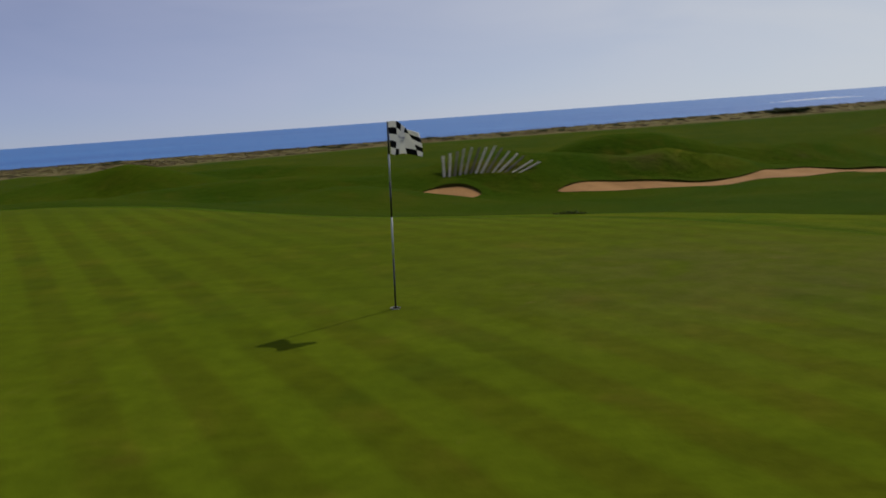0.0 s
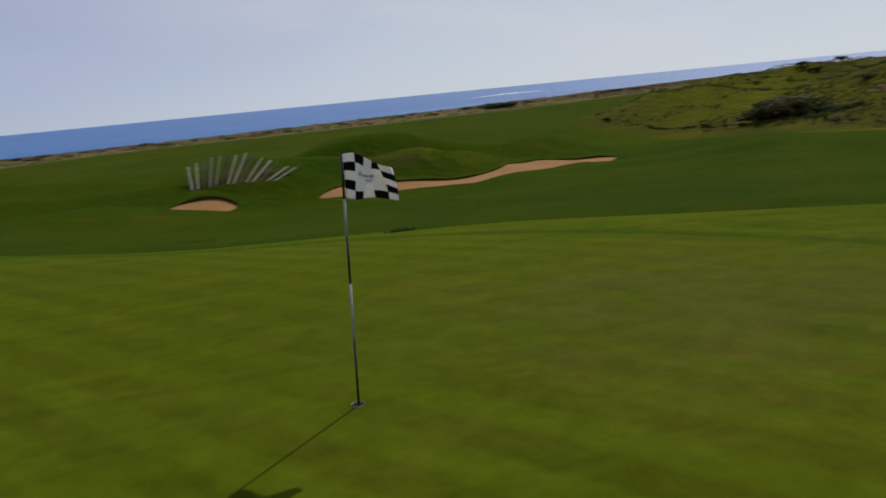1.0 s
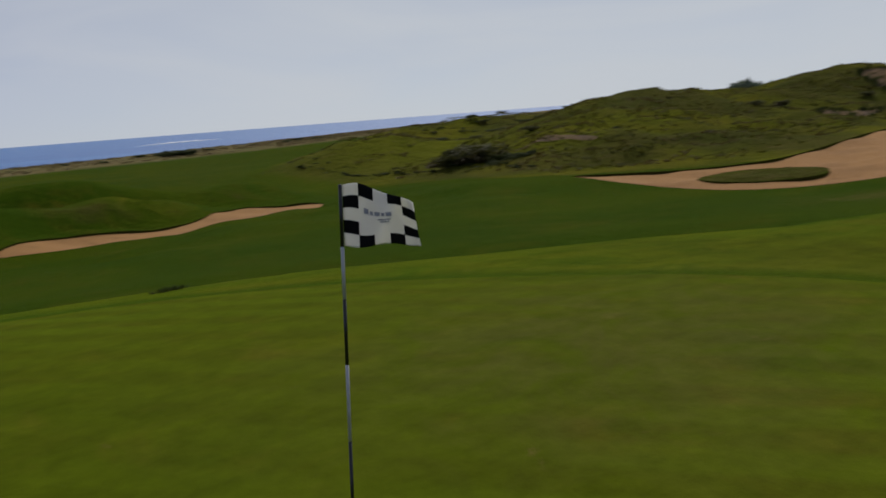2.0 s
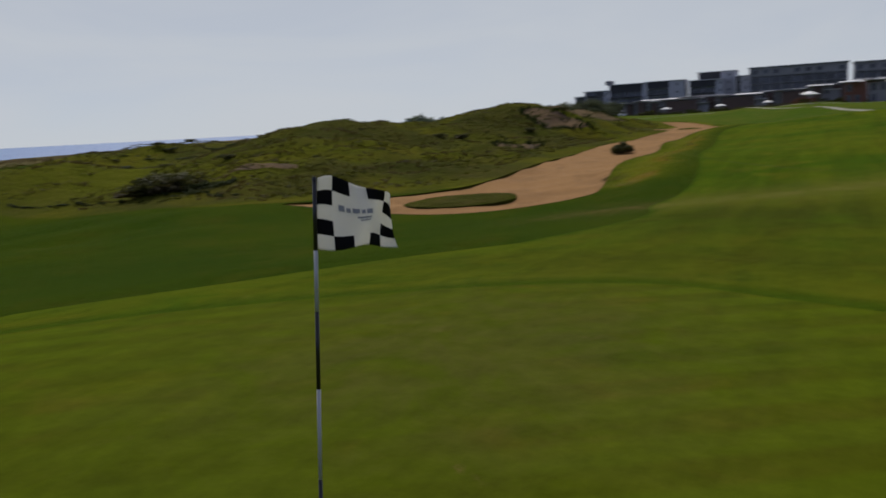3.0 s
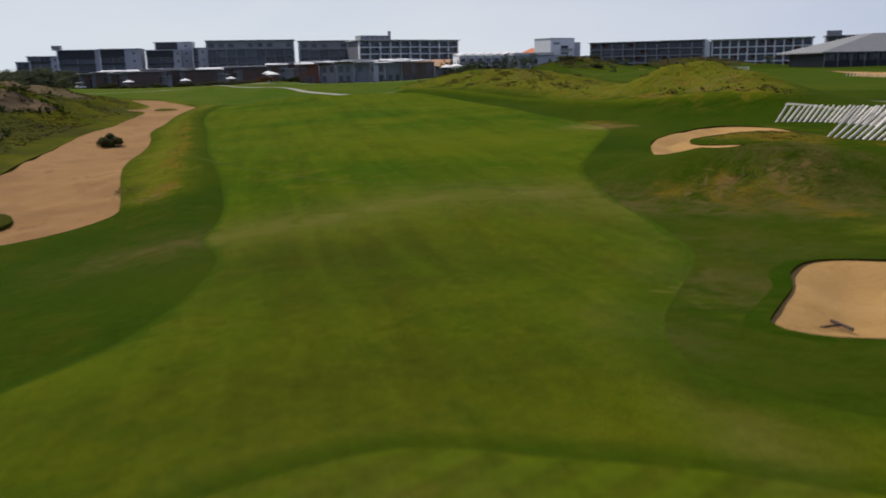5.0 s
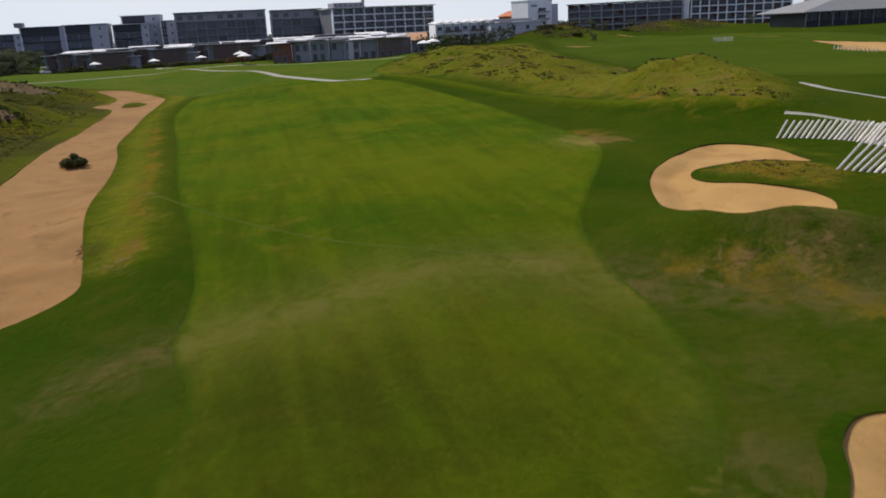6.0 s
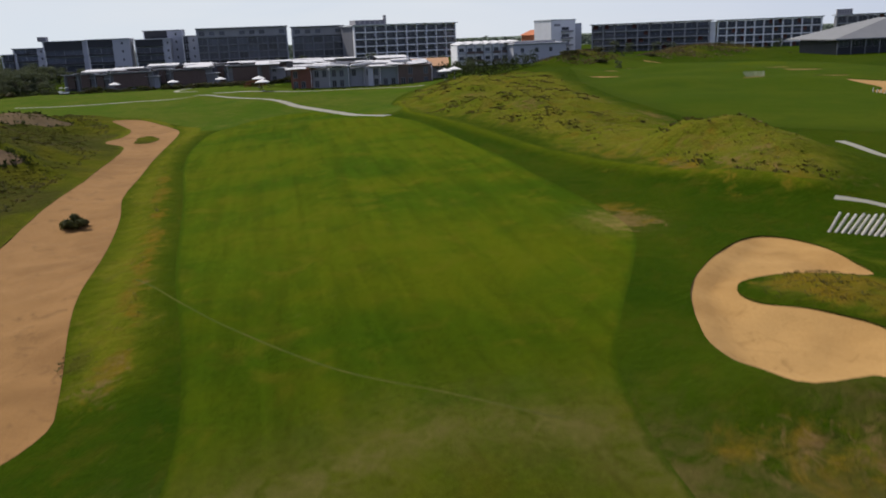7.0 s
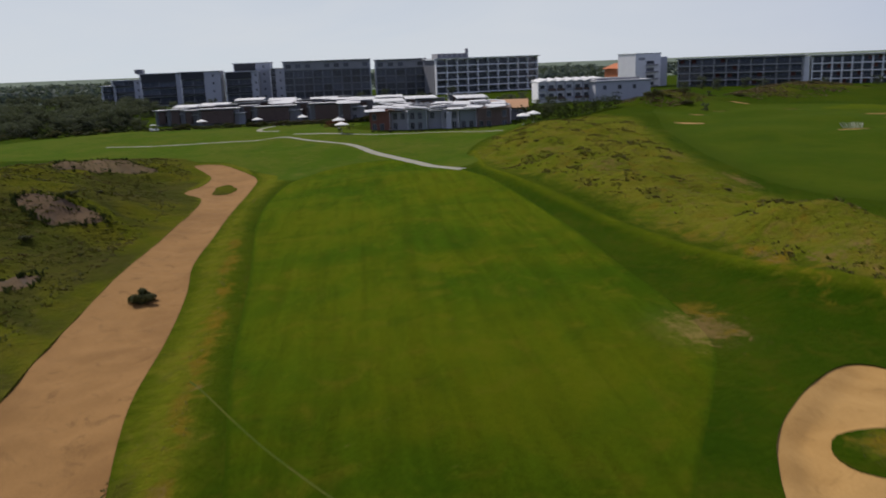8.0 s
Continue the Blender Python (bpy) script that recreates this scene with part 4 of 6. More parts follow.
SEA_Z = -10.0
gx, gy = np.meshgrid(np.linspace(-4900, 4900, 30), np.append(np.linspace(150, 1200, 12), np.linspace(1500, 4900, 10)))
ny, nx = gx.shape
sea_faces = [(r * nx + c, r * nx + c + 1, r * nx + nx + c + 1, r * nx + nx + c) for r in range(ny - 1) for c in range(nx - 1)]
tagged(new("water", mesh_of("water", np.column_stack([gx.ravel(), gy.ravel(), np.full(gx.size, SEA_Z)]), sea_faces, sea_material())),
       "calm deep blue sea reaching the horizon", "sea", "", "structure")


# ---- small helpers for things ----


def part(name, bm, mat, parent, label=""):
    """Links a bmesh as one mesh object under a thing or a part."""
    me = bpy.data.meshes.new(name)
    bm.to_mesh(me)
    bm.free()
    for m in (mat if isinstance(mat, (list, tuple)) else [mat]):
        me.materials.append(m)
    ob = new(name, me)
    ob.parent = parent
    return tagged(ob, label)


def thing(name, m, label, category, group="", kind=""):
    ob = new(name)
    ob.empty_display_size = .2
    ob.matrix_world = m
    return tagged(ob, label, category, group, kind)


def box(bm, x0, x1, y0, y1, z0, z1, bevel=0.0):
    r = bmesh.ops.create_cube(bm, size=1, matrix=Matrix.LocRotScale(((x0 + x1) / 2, (y0 + y1) / 2, (z0 + z1) / 2), None, (abs(x1 - x0), abs(y1 - y0), abs(z1 - z0))))
    if bevel:
        edges = {e for v in r["verts"] for e in v.link_edges}
        bmesh.ops.bevel(bm, geom=list(edges), offset=bevel, segments=1, affect="EDGES")


def boxed(*dims, bevel=0.0):
    bm = bmesh.new()
    box(bm, *dims, bevel=bevel)
    return bm


def tube(bm, a, b, r0, r1, n=10, cap=True):
    """A tapered round bar from a to b."""
    a, b = Vector(a), Vector(b)
    turn = (b - a).to_track_quat("Z", "Y").to_matrix().to_4x4()
    r = bmesh.ops.create_cone(bm, cap_ends=cap, segments=n, radius1=r0, radius2=r1, depth=(b - a).length)
    bmesh.ops.transform(bm, matrix=Matrix.Translation((a + b) / 2) @ turn, verts=r["verts"])


def tubed(a, b, r0, r1, n=10):
    bm = bmesh.new()
    tube(bm, a, b, r0, r1, n)
    for f in bm.faces:
        f.smooth = len(f.verts) == 4
    return bm


def z_at(x, y):
    return float(ground_z([x], [y])[0])


# ---- flagstick on the green ----
MAT_BLACK = plain("black_gloss_paint", (.012, .012, .013), .35, .5, 0, .1, 6)
MAT_WHITE_ROD = plain("white_rod_paint", (.42, .43, .42), .4, .5, 0, .08, 6)
MAT_CLOTH_W = plain("white_flag_cloth", (.78, .77, .73), .85, .2, 0, .06, 9, .002)
MAT_CLOTH_B = plain("black_flag_cloth", (.012, .012, .014), .85, .2, 0, .2, 9, .002)
MAT_PRINT = plain("grey_flag_print", (.33, .34, .36), .85, .2, 0, .1, 9)
MAT_CUP = plain("white_cup_liner", (.6, .6, .57), .5, .4, 0, .1, 9)
MAT_HOLE = plain("dark_hole_shade", (.02, .016, .01), .95, .1, 0, .2, 30)
for cloth_mat in (MAT_CLOTH_W, MAT_CLOTH_B):        # thin cloth lets the sun through
    nt, links = cloth_mat.node_tree.nodes, cloth_mat.node_tree.links
    through_cloth = nt.new("ShaderNodeBsdfTranslucent")
    through_cloth.inputs["Color"].default_value = (.72, .72, .66, 1) if cloth_mat is MAT_CLOTH_W else (.01, .01, .01, 1)
    both = nt.new("ShaderNodeMixShader")
    both.inputs[0].default_value = .5
    links.new(nt["Principled BSDF"].outputs[0], both.inputs[1])
    links.new(through_cloth.outputs[0], both.inputs[2])
    links.new(both.outputs[0], nt["Material Output"].inputs["Surface"])
ROD_FOOT, ROD_TOP = Vector((-.092, .088, -.10)), Vector((0, 0, 2.13))


def flagstick():
    rod_z = (ROD_TOP - ROD_FOOT).length
    turn = (ROD_TOP - ROD_FOOT).to_track_quat("Z", "Y").to_matrix().to_4x4()
    stick = thing("flagstick", Matrix.Translation(ROD_FOOT) @ turn, "black and white banded golf flagstick with a chequered flag", "golf flag")

    def along(z):
        return rod_z * (z - ROD_FOOT.z) / (ROD_TOP.z - ROD_FOOT.z)
    for z0, z1, black in ((-.10, .612, 1), (.612, 1.084, 0), (1.084, 1.478, 1), (1.478, 1.78, 0), (1.78, 2.12, 1)):
        part("black_band" if black else "white_band", tubed((0, 0, along(z0)), (0, 0, along(z1)), .0105, .0105, 14), MAT_BLACK if black else MAT_WHITE_ROD, stick,
             "black painted band" if black else "white painted band")
    bm = bmesh.new()
    tube(bm, (0, 0, along(2.12)), (0, 0, along(2.135)), .013, .008, 14)
    part("cap", bm, MAT_BLACK, stick)
    # cloth: a wind-blown sheet whose outer top corner sags
    wind, side = Vector((.80, -.60, 0)), Vector((.60, .80, 0))
    span, tall, low = .44, .35, 1.78
    inv = stick.matrix_world.inverted()

    def cloth(u, v, lift=0.0):
        sag = 1 - .30 * u ** 1.6
        z = low + (1 - v) * tall * sag - .035 * u * u + .012 * math.sin(9 * u + 3 * v)
        off = (.018 + .055 * u) * math.sin(7.2 * u + 2.4 * v - .6) + .03 * u * math.sin(13 * u - 3 * v) * (1 - v) + lift
        reach = span * (u - .10 * u * u * (1 - v)) + .012
        lean = Vector((ROD_FOOT.x, ROD_FOOT.y, 0)).lerp(Vector((0, 0, 0)), (z - ROD_FOOT.z) / (ROD_TOP.z - ROD_FOOT.z))
        return inv @ (lean + wind * reach + side * off + Vector((0, 0, z)))
    n = 30
    bm = bmesh.new()
    grid = [[bm.verts.new(cloth(i / n, j / n)) for i in range(n + 1)] for j in range(n + 1)]
    for j in range(n):
        for i in range(n):
            f = bm.faces.new((grid[j][i], grid[j][i + 1], grid[j + 1][i + 1], grid[j + 1][i]))
            a, b = i * 5 // n, j * 5 // n
            f.material_index = 1 if (a in (0, 4) or b in (0, 4)) and (a + b) % 2 else 0
            f.smooth = True
    flag = part("flag", bm, [MAT_CLOTH_W, MAT_CLOTH_B], stick, "wind-blown chequered black and white cloth")
    solid = flag.modifiers.new("thickness", "SOLIDIFY")
    solid.thickness = .0016
    # the print on both faces of the white field, as bars
    for lift in (.004, -.004):
        bm = bmesh.new()
        for u0, u1, v0, v1 in ((.27, .33, .36, .44), (.35, .39, .38, .44), (.41, .48, .37, .44), (.50, .54, .38, .44), (.56, .64, .37, .45), (.45, .62, .50, .525), (.48, .60, .55, .57)):
            m = 5
            row = [[bm.verts.new(cloth(u0 + (u1 - u0) * i / m, v, lift)) for i in range(m + 1)] for v in (v0, v1)]
            for i in range(m):
                bm.faces.new((row[0][i], row[0][i + 1], row[1][i + 1], row[1][i]))
        part("print", bm, MAT_PRINT, flag, "faint grey printed bars")


flagstick()


def hole_cup():
    z = z_at(-.09, .09)
    cup = thing("hole_cup", pose(-.09, .09, z), "white-lined golf hole cut in the green", "golf hole")
    bm = bmesh.new()
    bmesh.ops.create_cone(bm, cap_ends=False, segments=28, radius1=.054, radius2=.058, depth=.012, matrix=Matrix.Translation((0, 0, .004)))
    part("rim", bm, MAT_CUP, cup, "thin white liner rim")
    # flat disc on the turf: the shade down the hole is painted as near-black
    bm = bmesh.new()
    bmesh.ops.create_circle(bm, cap_ends=True, segments=28, radius=.055, matrix=Matrix.Translation((0, 0, .006)))
    part("opening", bm, MAT_HOLE, cup, "flat dark disc for the hole's shade")


hole_cup()

# ---- rows of leaning posts on the banks ----
MAT_POST = plain("weathered_white_post", (.56, .53, .46), .85, .2, 0, .28, 3, .01, 0, .22)
MAT_SLEEPER = plain("grey_weathered_sleeper", (.33, .31, .26), .9, .15, 0, .34, 3, .015, 0, .30)
# darker copy for every third post: the posts' shaded sides put into colour
MAT_SLEEPER_D = plain("shaded_sleeper", (.10, .09, .075), .9, .15, 0, .3, 3, .015, 0, .30)


def palisade(name, label, rows, radius, mats, group):
    """Posts set side by side in a bank: each row is a foot and a head."""
    rng = random.Random(len(rows))
    base = Vector(rows[0][0])
    ob = thing(name, Matrix.Translation(base), label, "post fence", group)
    for i, (foot, head) in enumerate(rows):
        foot, head = Vector(foot) - base, Vector(head) - base
        head += Vector((rng.uniform(-.06, .06), rng.uniform(-.06, .06), rng.uniform(-.07, .07)))
        foot -= (head - foot).normalized() * .5
        r = radius * rng.uniform(.85, 1.1)
        bm = bmesh.new()
        tube(bm, foot, head, r, r * .92, 8)
        tube(bm, head, head + (head - foot).normalized() * .03, r * .92, r * .6, 8)
        part("post", bm, mats[i % len(mats)], ob)
    return ob


rows_sea = []
for k in range(14):
    u = k / 13
    fx, fy = -.75 + 4.3 * u, 42.1 - .2 * u
    rows_sea.append(((fx, fy, z_at(fx, fy) - .05 - .1 * u), (-.75 + 6.2 * u, 43.2 - .1 * u, -.48 + .62 * math.sin(math.pi * min(1, u * 1.05)) - .75 * u * u)))
palisade("post_fan", "fan of weathered grey posts leaning on a grassy bank", rows_sea, .07, [MAT_SLEEPER, MAT_SLEEPER, MAT_SLEEPER_D], "post fans on the banks")
rows_up = []
for k in range(23):
    u = k / 22
    fx, fy = 50.2 - 6.2 * u, -34.0 - 3.2 * u - .8 * math.sin(math.pi * u)
    z = z_at(fx, fy)
    rows_up.append(((fx, fy, z - .05), (fx + .25, fy - 1.0 - .55 * u, z + 1.05 + .1 * u)))
palisade("post_fan", "row of white painted posts leaning behind a bunker", rows_up, .1, [MAT_POST], "post fans on the banks")
rows_low = []
for k in range(23):
    u = k / 22
    fx, fy = 39.4 - 5.2 * u, -30.0 - 4.8 * u - .5 * math.sin(math.pi * u)
    z = z_at(fx, fy)
    rows_low.append(((fx, fy, z - .05), (fx + .4 * (1 - u), fy - 2.15, z + 1.45 - .3 * u)))
palisade("post_fan", "row of long white posts leaning beside the hooked bunker", rows_low, .085, [MAT_POST], "post fans on the banks")
rows_far = []
for k in range(9):
    u = k / 8
    fx, fy = 154.5 - 1.5 * u, -94.2 - 2.6 * u
    z = z_at(fx, fy)
    rows_far.append(((fx, fy, z), (fx + .5, fy - (u - .5) * 1.1, z + .95)))
palisade("post_fan", "distant fan of pale posts above a small bunker", rows_far, .07, [MAT_POST], "post fans on the banks")
rows_edge = []
for k in range(12):
    u = k / 11
    fx, fy = 117 - 10.5 * u, -92.2 + 1.0 * u
    z = z_at(fx, fy)
    rows_edge.append(((fx, fy, z), (fx - .2, fy, z + .55)))
palisade("post_fan", "distant line of short pale posts below a bunker", rows_edge, .09, [MAT_POST], "post fans on the banks")

# ---- rake in the near bunker ----
MAT_RAKE = plain("dark_rake_wood", (.045, .028, .024), .7, .3, 0, .2, 8)


def rake():
    x, y = 12.9, -10.4
    s = min(1, float(to_line(NEAR, np.array([x]), np.array([y]))[0]) / 1.6)
    z = z_at(x, y) - .07 * (.65 + .35 * math.sin(x * .9 + math.sin(y * 1.3))) - .415 * s * s * (3 - 2 * s)
    ob = thing("bunker_rake", pose(x, y, z + .05, 0, 0, 93), "dark wooden bunker rake lying on the sand", "rake")
    part("handle", tubed((0, 0, .05), (1.7, 0, .06), .026, .022), MAT_RAKE, ob)
    part("head", boxed(-.04, .03, -.34, .34, .02, .075, bevel=.01), MAT_RAKE, ob)
    for k in range(9):
        part("tooth", tubed((0, -.32 + .08 * k, .03), (0, -.32 + .08 * k, -.06), .008, .004, 6), MAT_RAKE, ob)


rake()


# ---- plants ----
MAT_LEAF_DARK = leaf_material("dark_shrub_leaves", (.026, .040, .010), (.052, .066, .018))
MAT_LEAF_OLIVE = leaf_material("olive_shrub_leaves", (.045, .052, .016), (.075, .078, .024), (.06, .048, .022))
# greyer and lighter than fresh leaves: some distance haze is put into the colour
MAT_LEAF_TREE = leaf_material("tree_leaves", (.062, .078, .048), (.105, .122, .074))
MAT_LEAF_RUST = leaf_material("rusty_shrub_leaves", (.10, .03, .02), (.14, .06, .03))
MAT_BLADE = leaf_material("dune_grass_blades", (.046, .054, .007), (.080, .080, .012), (.078, .062, .022))
MAT_BLADE_Y = leaf_material("yellow_grass_blades", (.098, .108, .008), (.135, .122, .016), (.16, .12, .035))
MAT_BLADE_TAN = leaf_material("olive_brown_blades", (.075, .066, .016), (.110, .090, .028), (.055, .056, .012))
MAT_BLADE_DRY = leaf_material("dry_scrub_blades", (.095, .075, .036), (.165, .125, .07), (.06, .058, .022))
MAT_BARK = plain("grey_brown_bark", (.085, .065, .048), .95, .1, 0, .3, 4, .03)


def leaf_cloud(rng, centres, n, size, flat=.75):
    """Many small leaf faces round lumps (centre, radius): thicker at each lump's skin, with gaps."""
    co, faces = [], []
    for k in range(n):
        c, r = centres[rng.randrange(len(centres))]
        d = Vector((rng.gauss(0, 1), rng.gauss(0, 1), rng.gauss(0, 1))).normalized()
        p = c + Vector((d.x, d.y, d.z * flat)) * r * rng.uniform(.55, 1.08)
        a = Vector((rng.gauss(0, 1), rng.gauss(0, 1), rng.gauss(0, .7))).normalized()
        b = a.cross(d if abs(a.dot(d)) < .95 else Vector((0, 0, 1))).normalized()
        s = size * rng.uniform(.6, 1.3)
        i = len(co)
        co += [p - a * s, p + b * s * .45, p + a * s, p - b * s * .45]
        faces.append((i, i + 1, i + 2, i + 3))
    return co, faces


def tree_model(name, seed, tall, wide, mat, label):
    """A tapered trunk with limbs, and a lumpy crown of small leaves."""
    rng = random.Random(seed)
    ob = thing(name, pose(0, 0, 0), label, "tree", "trees by the houses")
    fork = Vector((rng.uniform(-.2, .2), rng.uniform(-.2, .2), tall * .35))
    bm = bmesh.new()
    tube(bm, (0, 0, -.4), fork, tall * .035, tall * .022, 8)
    lumps = []
    for k in range(7):
        a = k * 2.4 + rng.uniform(-.4, .4)
        reach = wide * rng.uniform(.18, .42)
        tip = Vector((math.cos(a) * reach, math.sin(a) * reach, tall * rng.uniform(.36, .86)))
        tube(bm, fork, fork.lerp(tip, .9), tall * .014, tall * .005, 6)
        lumps.append((tip, wide * rng.uniform(.16, .27)))
        lumps.append((tip + Vector((rng.uniform(-1, 1), rng.uniform(-1, 1), rng.uniform(-.6, .5))) * wide * .14, wide * rng.uniform(.10, .2)))
    for k in range(5):                                # low hanging boughs
        a = k * 1.26 + rng.uniform(-.3, .3)
        lumps.append((Vector((math.cos(a) * wide * .33, math.sin(a) * wide * .33, tall * rng.uniform(.14, .3))), wide * rng.uniform(.13, .19)))
    part("trunk", bm, MAT_BARK, ob, "bare grey-brown trunk and limbs")
    co, faces = leaf_cloud(rng, lumps, 1900, tall * .034)
    crown = new("crown", mesh_of("crown", co, faces, mat, False))
    crown.parent = ob
    return ob


def bush_model(name, seed, wide, tall, mat, label, group, n=420, leaf=.05):
    rng = random.Random(seed)
    ob = thing(name, pose(0, 0, 0), label, "bush", group)
    lumps, bm = [], bmesh.new()
    for k in range(9):
        a, r = rng.uniform(0, 6.28), wide * .36 * math.sqrt(rng.random())
        c = Vector((math.cos(a) * r, math.sin(a) * r, tall * rng.uniform(.22, .62)))
        lumps.append((c, wide * rng.uniform(.12, .22)))
        tube(bm, (c.x * .2, c.y * .2, -.15), c, .03 * tall, .01 * tall, 5)
    part("stem", bm, MAT_BARK, ob, "thin forked woody stem")
    co, faces = leaf_cloud(rng, lumps, n, wide * leaf, tall / wide * 1.1)
    leaves = new("foliage", mesh_of("foliage", co, faces, mat, False))
    leaves.parent = ob
    return ob


def scatter_in(ring, n, seed, gap=0.0):
    rng = np.random.default_rng(seed)
    lo, hi = ring.min(0), ring.max(0)
    out = np.zeros((0, 2))
    while len(out) < n:
        p = rng.uniform(lo, hi, (n * 3, 2))
        p = p[inside(ring, p[:, 0], p[:, 1])]
        if gap:
            p = p[to_line(ring, p[:, 0], p[:, 1]) > gap]
        out = np.concatenate([out, p])
    return out[:n]


def tufts(name, pts, mat, label, tall, wide, blades, seed, patchy=.5):
    """Loose grass tufts: thin bent blades standing on the ground, in one mesh."""
    rng = np.random.default_rng(seed)
    k = np.sin(pts[:, 0] * .21 + 1.7 * np.sin(pts[:, 1] * .17)) * np.sin(pts[:, 1] * .26 + 1.3 * np.sin(pts[:, 0] * .13))
    pts = pts[rng.random(len(pts)) < np.clip(.55 + patchy * k, .08, 1)]
    z = ground_z(pts[:, 0], pts[:, 1])
    n = len(pts) * blades
    at = np.repeat(np.column_stack([pts, z]), blades, 0)
    size = np.repeat(rng.uniform(.55, 1.25, len(pts)), blades)
    ang, r = rng.uniform(0, 6.283, n), wide * .35 * rng.random(n) * size
    foot = at + np.column_stack([np.cos(ang) * r, np.sin(ang) * r, np.full(n, -.05)])
    lean = np.column_stack([np.cos(ang), np.sin(ang), np.zeros(n)]) * (wide * size * rng.uniform(.15, .6, n))[:, None]
    up = np.zeros((n, 3))
    up[:, 2] = tall * size * rng.uniform(.6, 1.15, n)
    a2 = rng.uniform(0, 6.283, n)
    half = np.column_stack([np.cos(a2), np.sin(a2), np.zeros(n)]) * (wide * .13 * size)[:, None]
    co = np.empty((n * 4, 3))
    co[0::4], co[1::4], co[2::4], co[3::4] = foot - half, foot + half, foot + half * .8 + lean * .45 + up * .65, foot + lean + up
    i = np.arange(n)[:, None] * 4
    me = mesh_of(name, co, i + np.arange(4)[None], mat, False)
    tagged(new(name, me), label, "grass", "", "stuff")


tufts("dune_grass", scatter_in(DUNE_A, 34000, 1, .3), MAT_BLADE, "clumpy olive marram grass covering the dunes", .2, .6, 6, 21, .6)
tufts("dune_grass", scatter_in(DUNE_B, 7000, 2, .5), MAT_BLADE_Y, "long yellow-green grass on the inland dune ridge", .10, .5, 6, 22, 1.2)
CLUMPS = np.repeat(scatter_in(DUNE_B, 90, 12, 1.0), 44, 0)
CLUMPS += np.random.default_rng(13).normal(0, 1, CLUMPS.shape) * (1.7, .7)
tufts("dune_clumps", CLUMPS[::2], MAT_BLADE_TAN, "olive-brown tussocks scattered on the dune ridge", .26, .6, 7, 34, .1)
tufts("dune_clumps", CLUMPS[1::2], MAT_BLADE, "dark olive tussocks scattered on the dune ridge", .22, .55, 7, 35, .1)
tufts("verge_grass", scatter_in(VERGE, 2600, 3, .3), MAT_BLADE_Y, "sparse yellow tall grass along the waste bunker", .07, .3, 6, 23, .8)
COAST_STRIP = smooth_ring([(-220, 84), (-120, 92), (-60, 108), (-38, 128), (-18, 146), (0, 152), (50, 149), (88, 137), (122, 129), (160, 141), (200, 165), (180, 228), (60, 190), (0, 196), (-220, 190)], 8)
tufts("coast_scrub", scatter_in(COAST_STRIP, 20000, 4), MAT_BLADE_DRY, "dry straw-coloured scrub along the coast", .3, 1.0, 5, 24, .6)
tufts("isle_grass", np.concatenate([scatter_in(ISLE_NEAR, 420, 5, .1), scatter_in(ISLE_FAR, 160, 6, .2)]), MAT_BLADE, "rough grass islands in the sandy waste area", .14, .3, 6, 25, .2)
# added tufts stand in for a dark notch and slit by the apron
tufts("apron_edge_marks", np.array([(3.3 + .03 * k, 11.0 + .012 * k * (k % 3)) for k in range(-12, 13)] + [(-1.1 + .06 * k, 19.5 + .02 * (k % 4)) for k in range(-11, 12)]), MAT_LEAF_DARK,
      "dark tufts standing in for notches at the apron's edge", .12, .22, 8, 27, 0)
tufts("tongue_grass", scatter_in(TONGUE, 700, 7, .15), MAT_BLADE_TAN, "brownish rough grass tongue inside the hooked bunker", .08, .26, 6, 26, .5)
tufts("verge_clumps", np.array([48.2, 10.1]) + np.random.default_rng(8).normal(0, 1, (130, 2)) * (1.1, .6), MAT_BLADE_TAN, "brownish grass clumps on the verge", .07, .35, 7, 28, .5)
for n_scar, (ring, many) in enumerate(((SCAR_A, 70), (SCAR_B, 90), (SCAR_C, 40))):
    rng = np.random.default_rng(40 + n_scar)
    i = rng.integers(0, len(ring), many * 3)
    tufts("scar_fringe", ring[i] + rng.normal(0, .35, (many * 3, 2)), MAT_LEAF_DARK, "dark low scrub fringing a bare earth hollow", .5, .6, 7, 30 + n_scar, .2)

shrub_a = bush_model("shrub", 3, 2.6, 1.25, MAT_LEAF_DARK, "dark green low dune shrub", "shrubs at the dune's foot", 900, .05)
shrub_b = bush_model("shrub", 5, 3.2, 1.5, MAT_LEAF_OLIVE, "olive-brown scrubby dune bush", "shrubs at the dune's foot", 900, .05)
waste_bush = bush_model("bush", 8, 2.5, 1.5, MAT_LEAF_OLIVE, "lone dry olive bush standing on the waste sand", "", 2200, .05)
waste_bush.matrix_world = pose(82.2, 17.35, z_at(82.2, 17.35) - .3) @ Matrix.Diagonal((1.15, 1.15, 1.2, 1))
rng = random.Random(77)
first_a = first_b = True
garden = []


def put_shrub(x, y, dark, s):
    global first_a, first_b
    m = pose(x, y, z_at(x, y) - .05, 0, 0, rng.uniform(0, 360)) @ Matrix.Diagonal((s * rng.uniform(.85, 1.2), s * rng.uniform(.85, 1.2), s * rng.uniform(.7, 1.05), 1))
    if dark and first_a:
        shrub_a.matrix_world, first_a = m, False
    elif not dark and first_b:
        shrub_b.matrix_world, first_b = m, False
    else:
        copy_thing(shrub_a if dark else shrub_b, m)


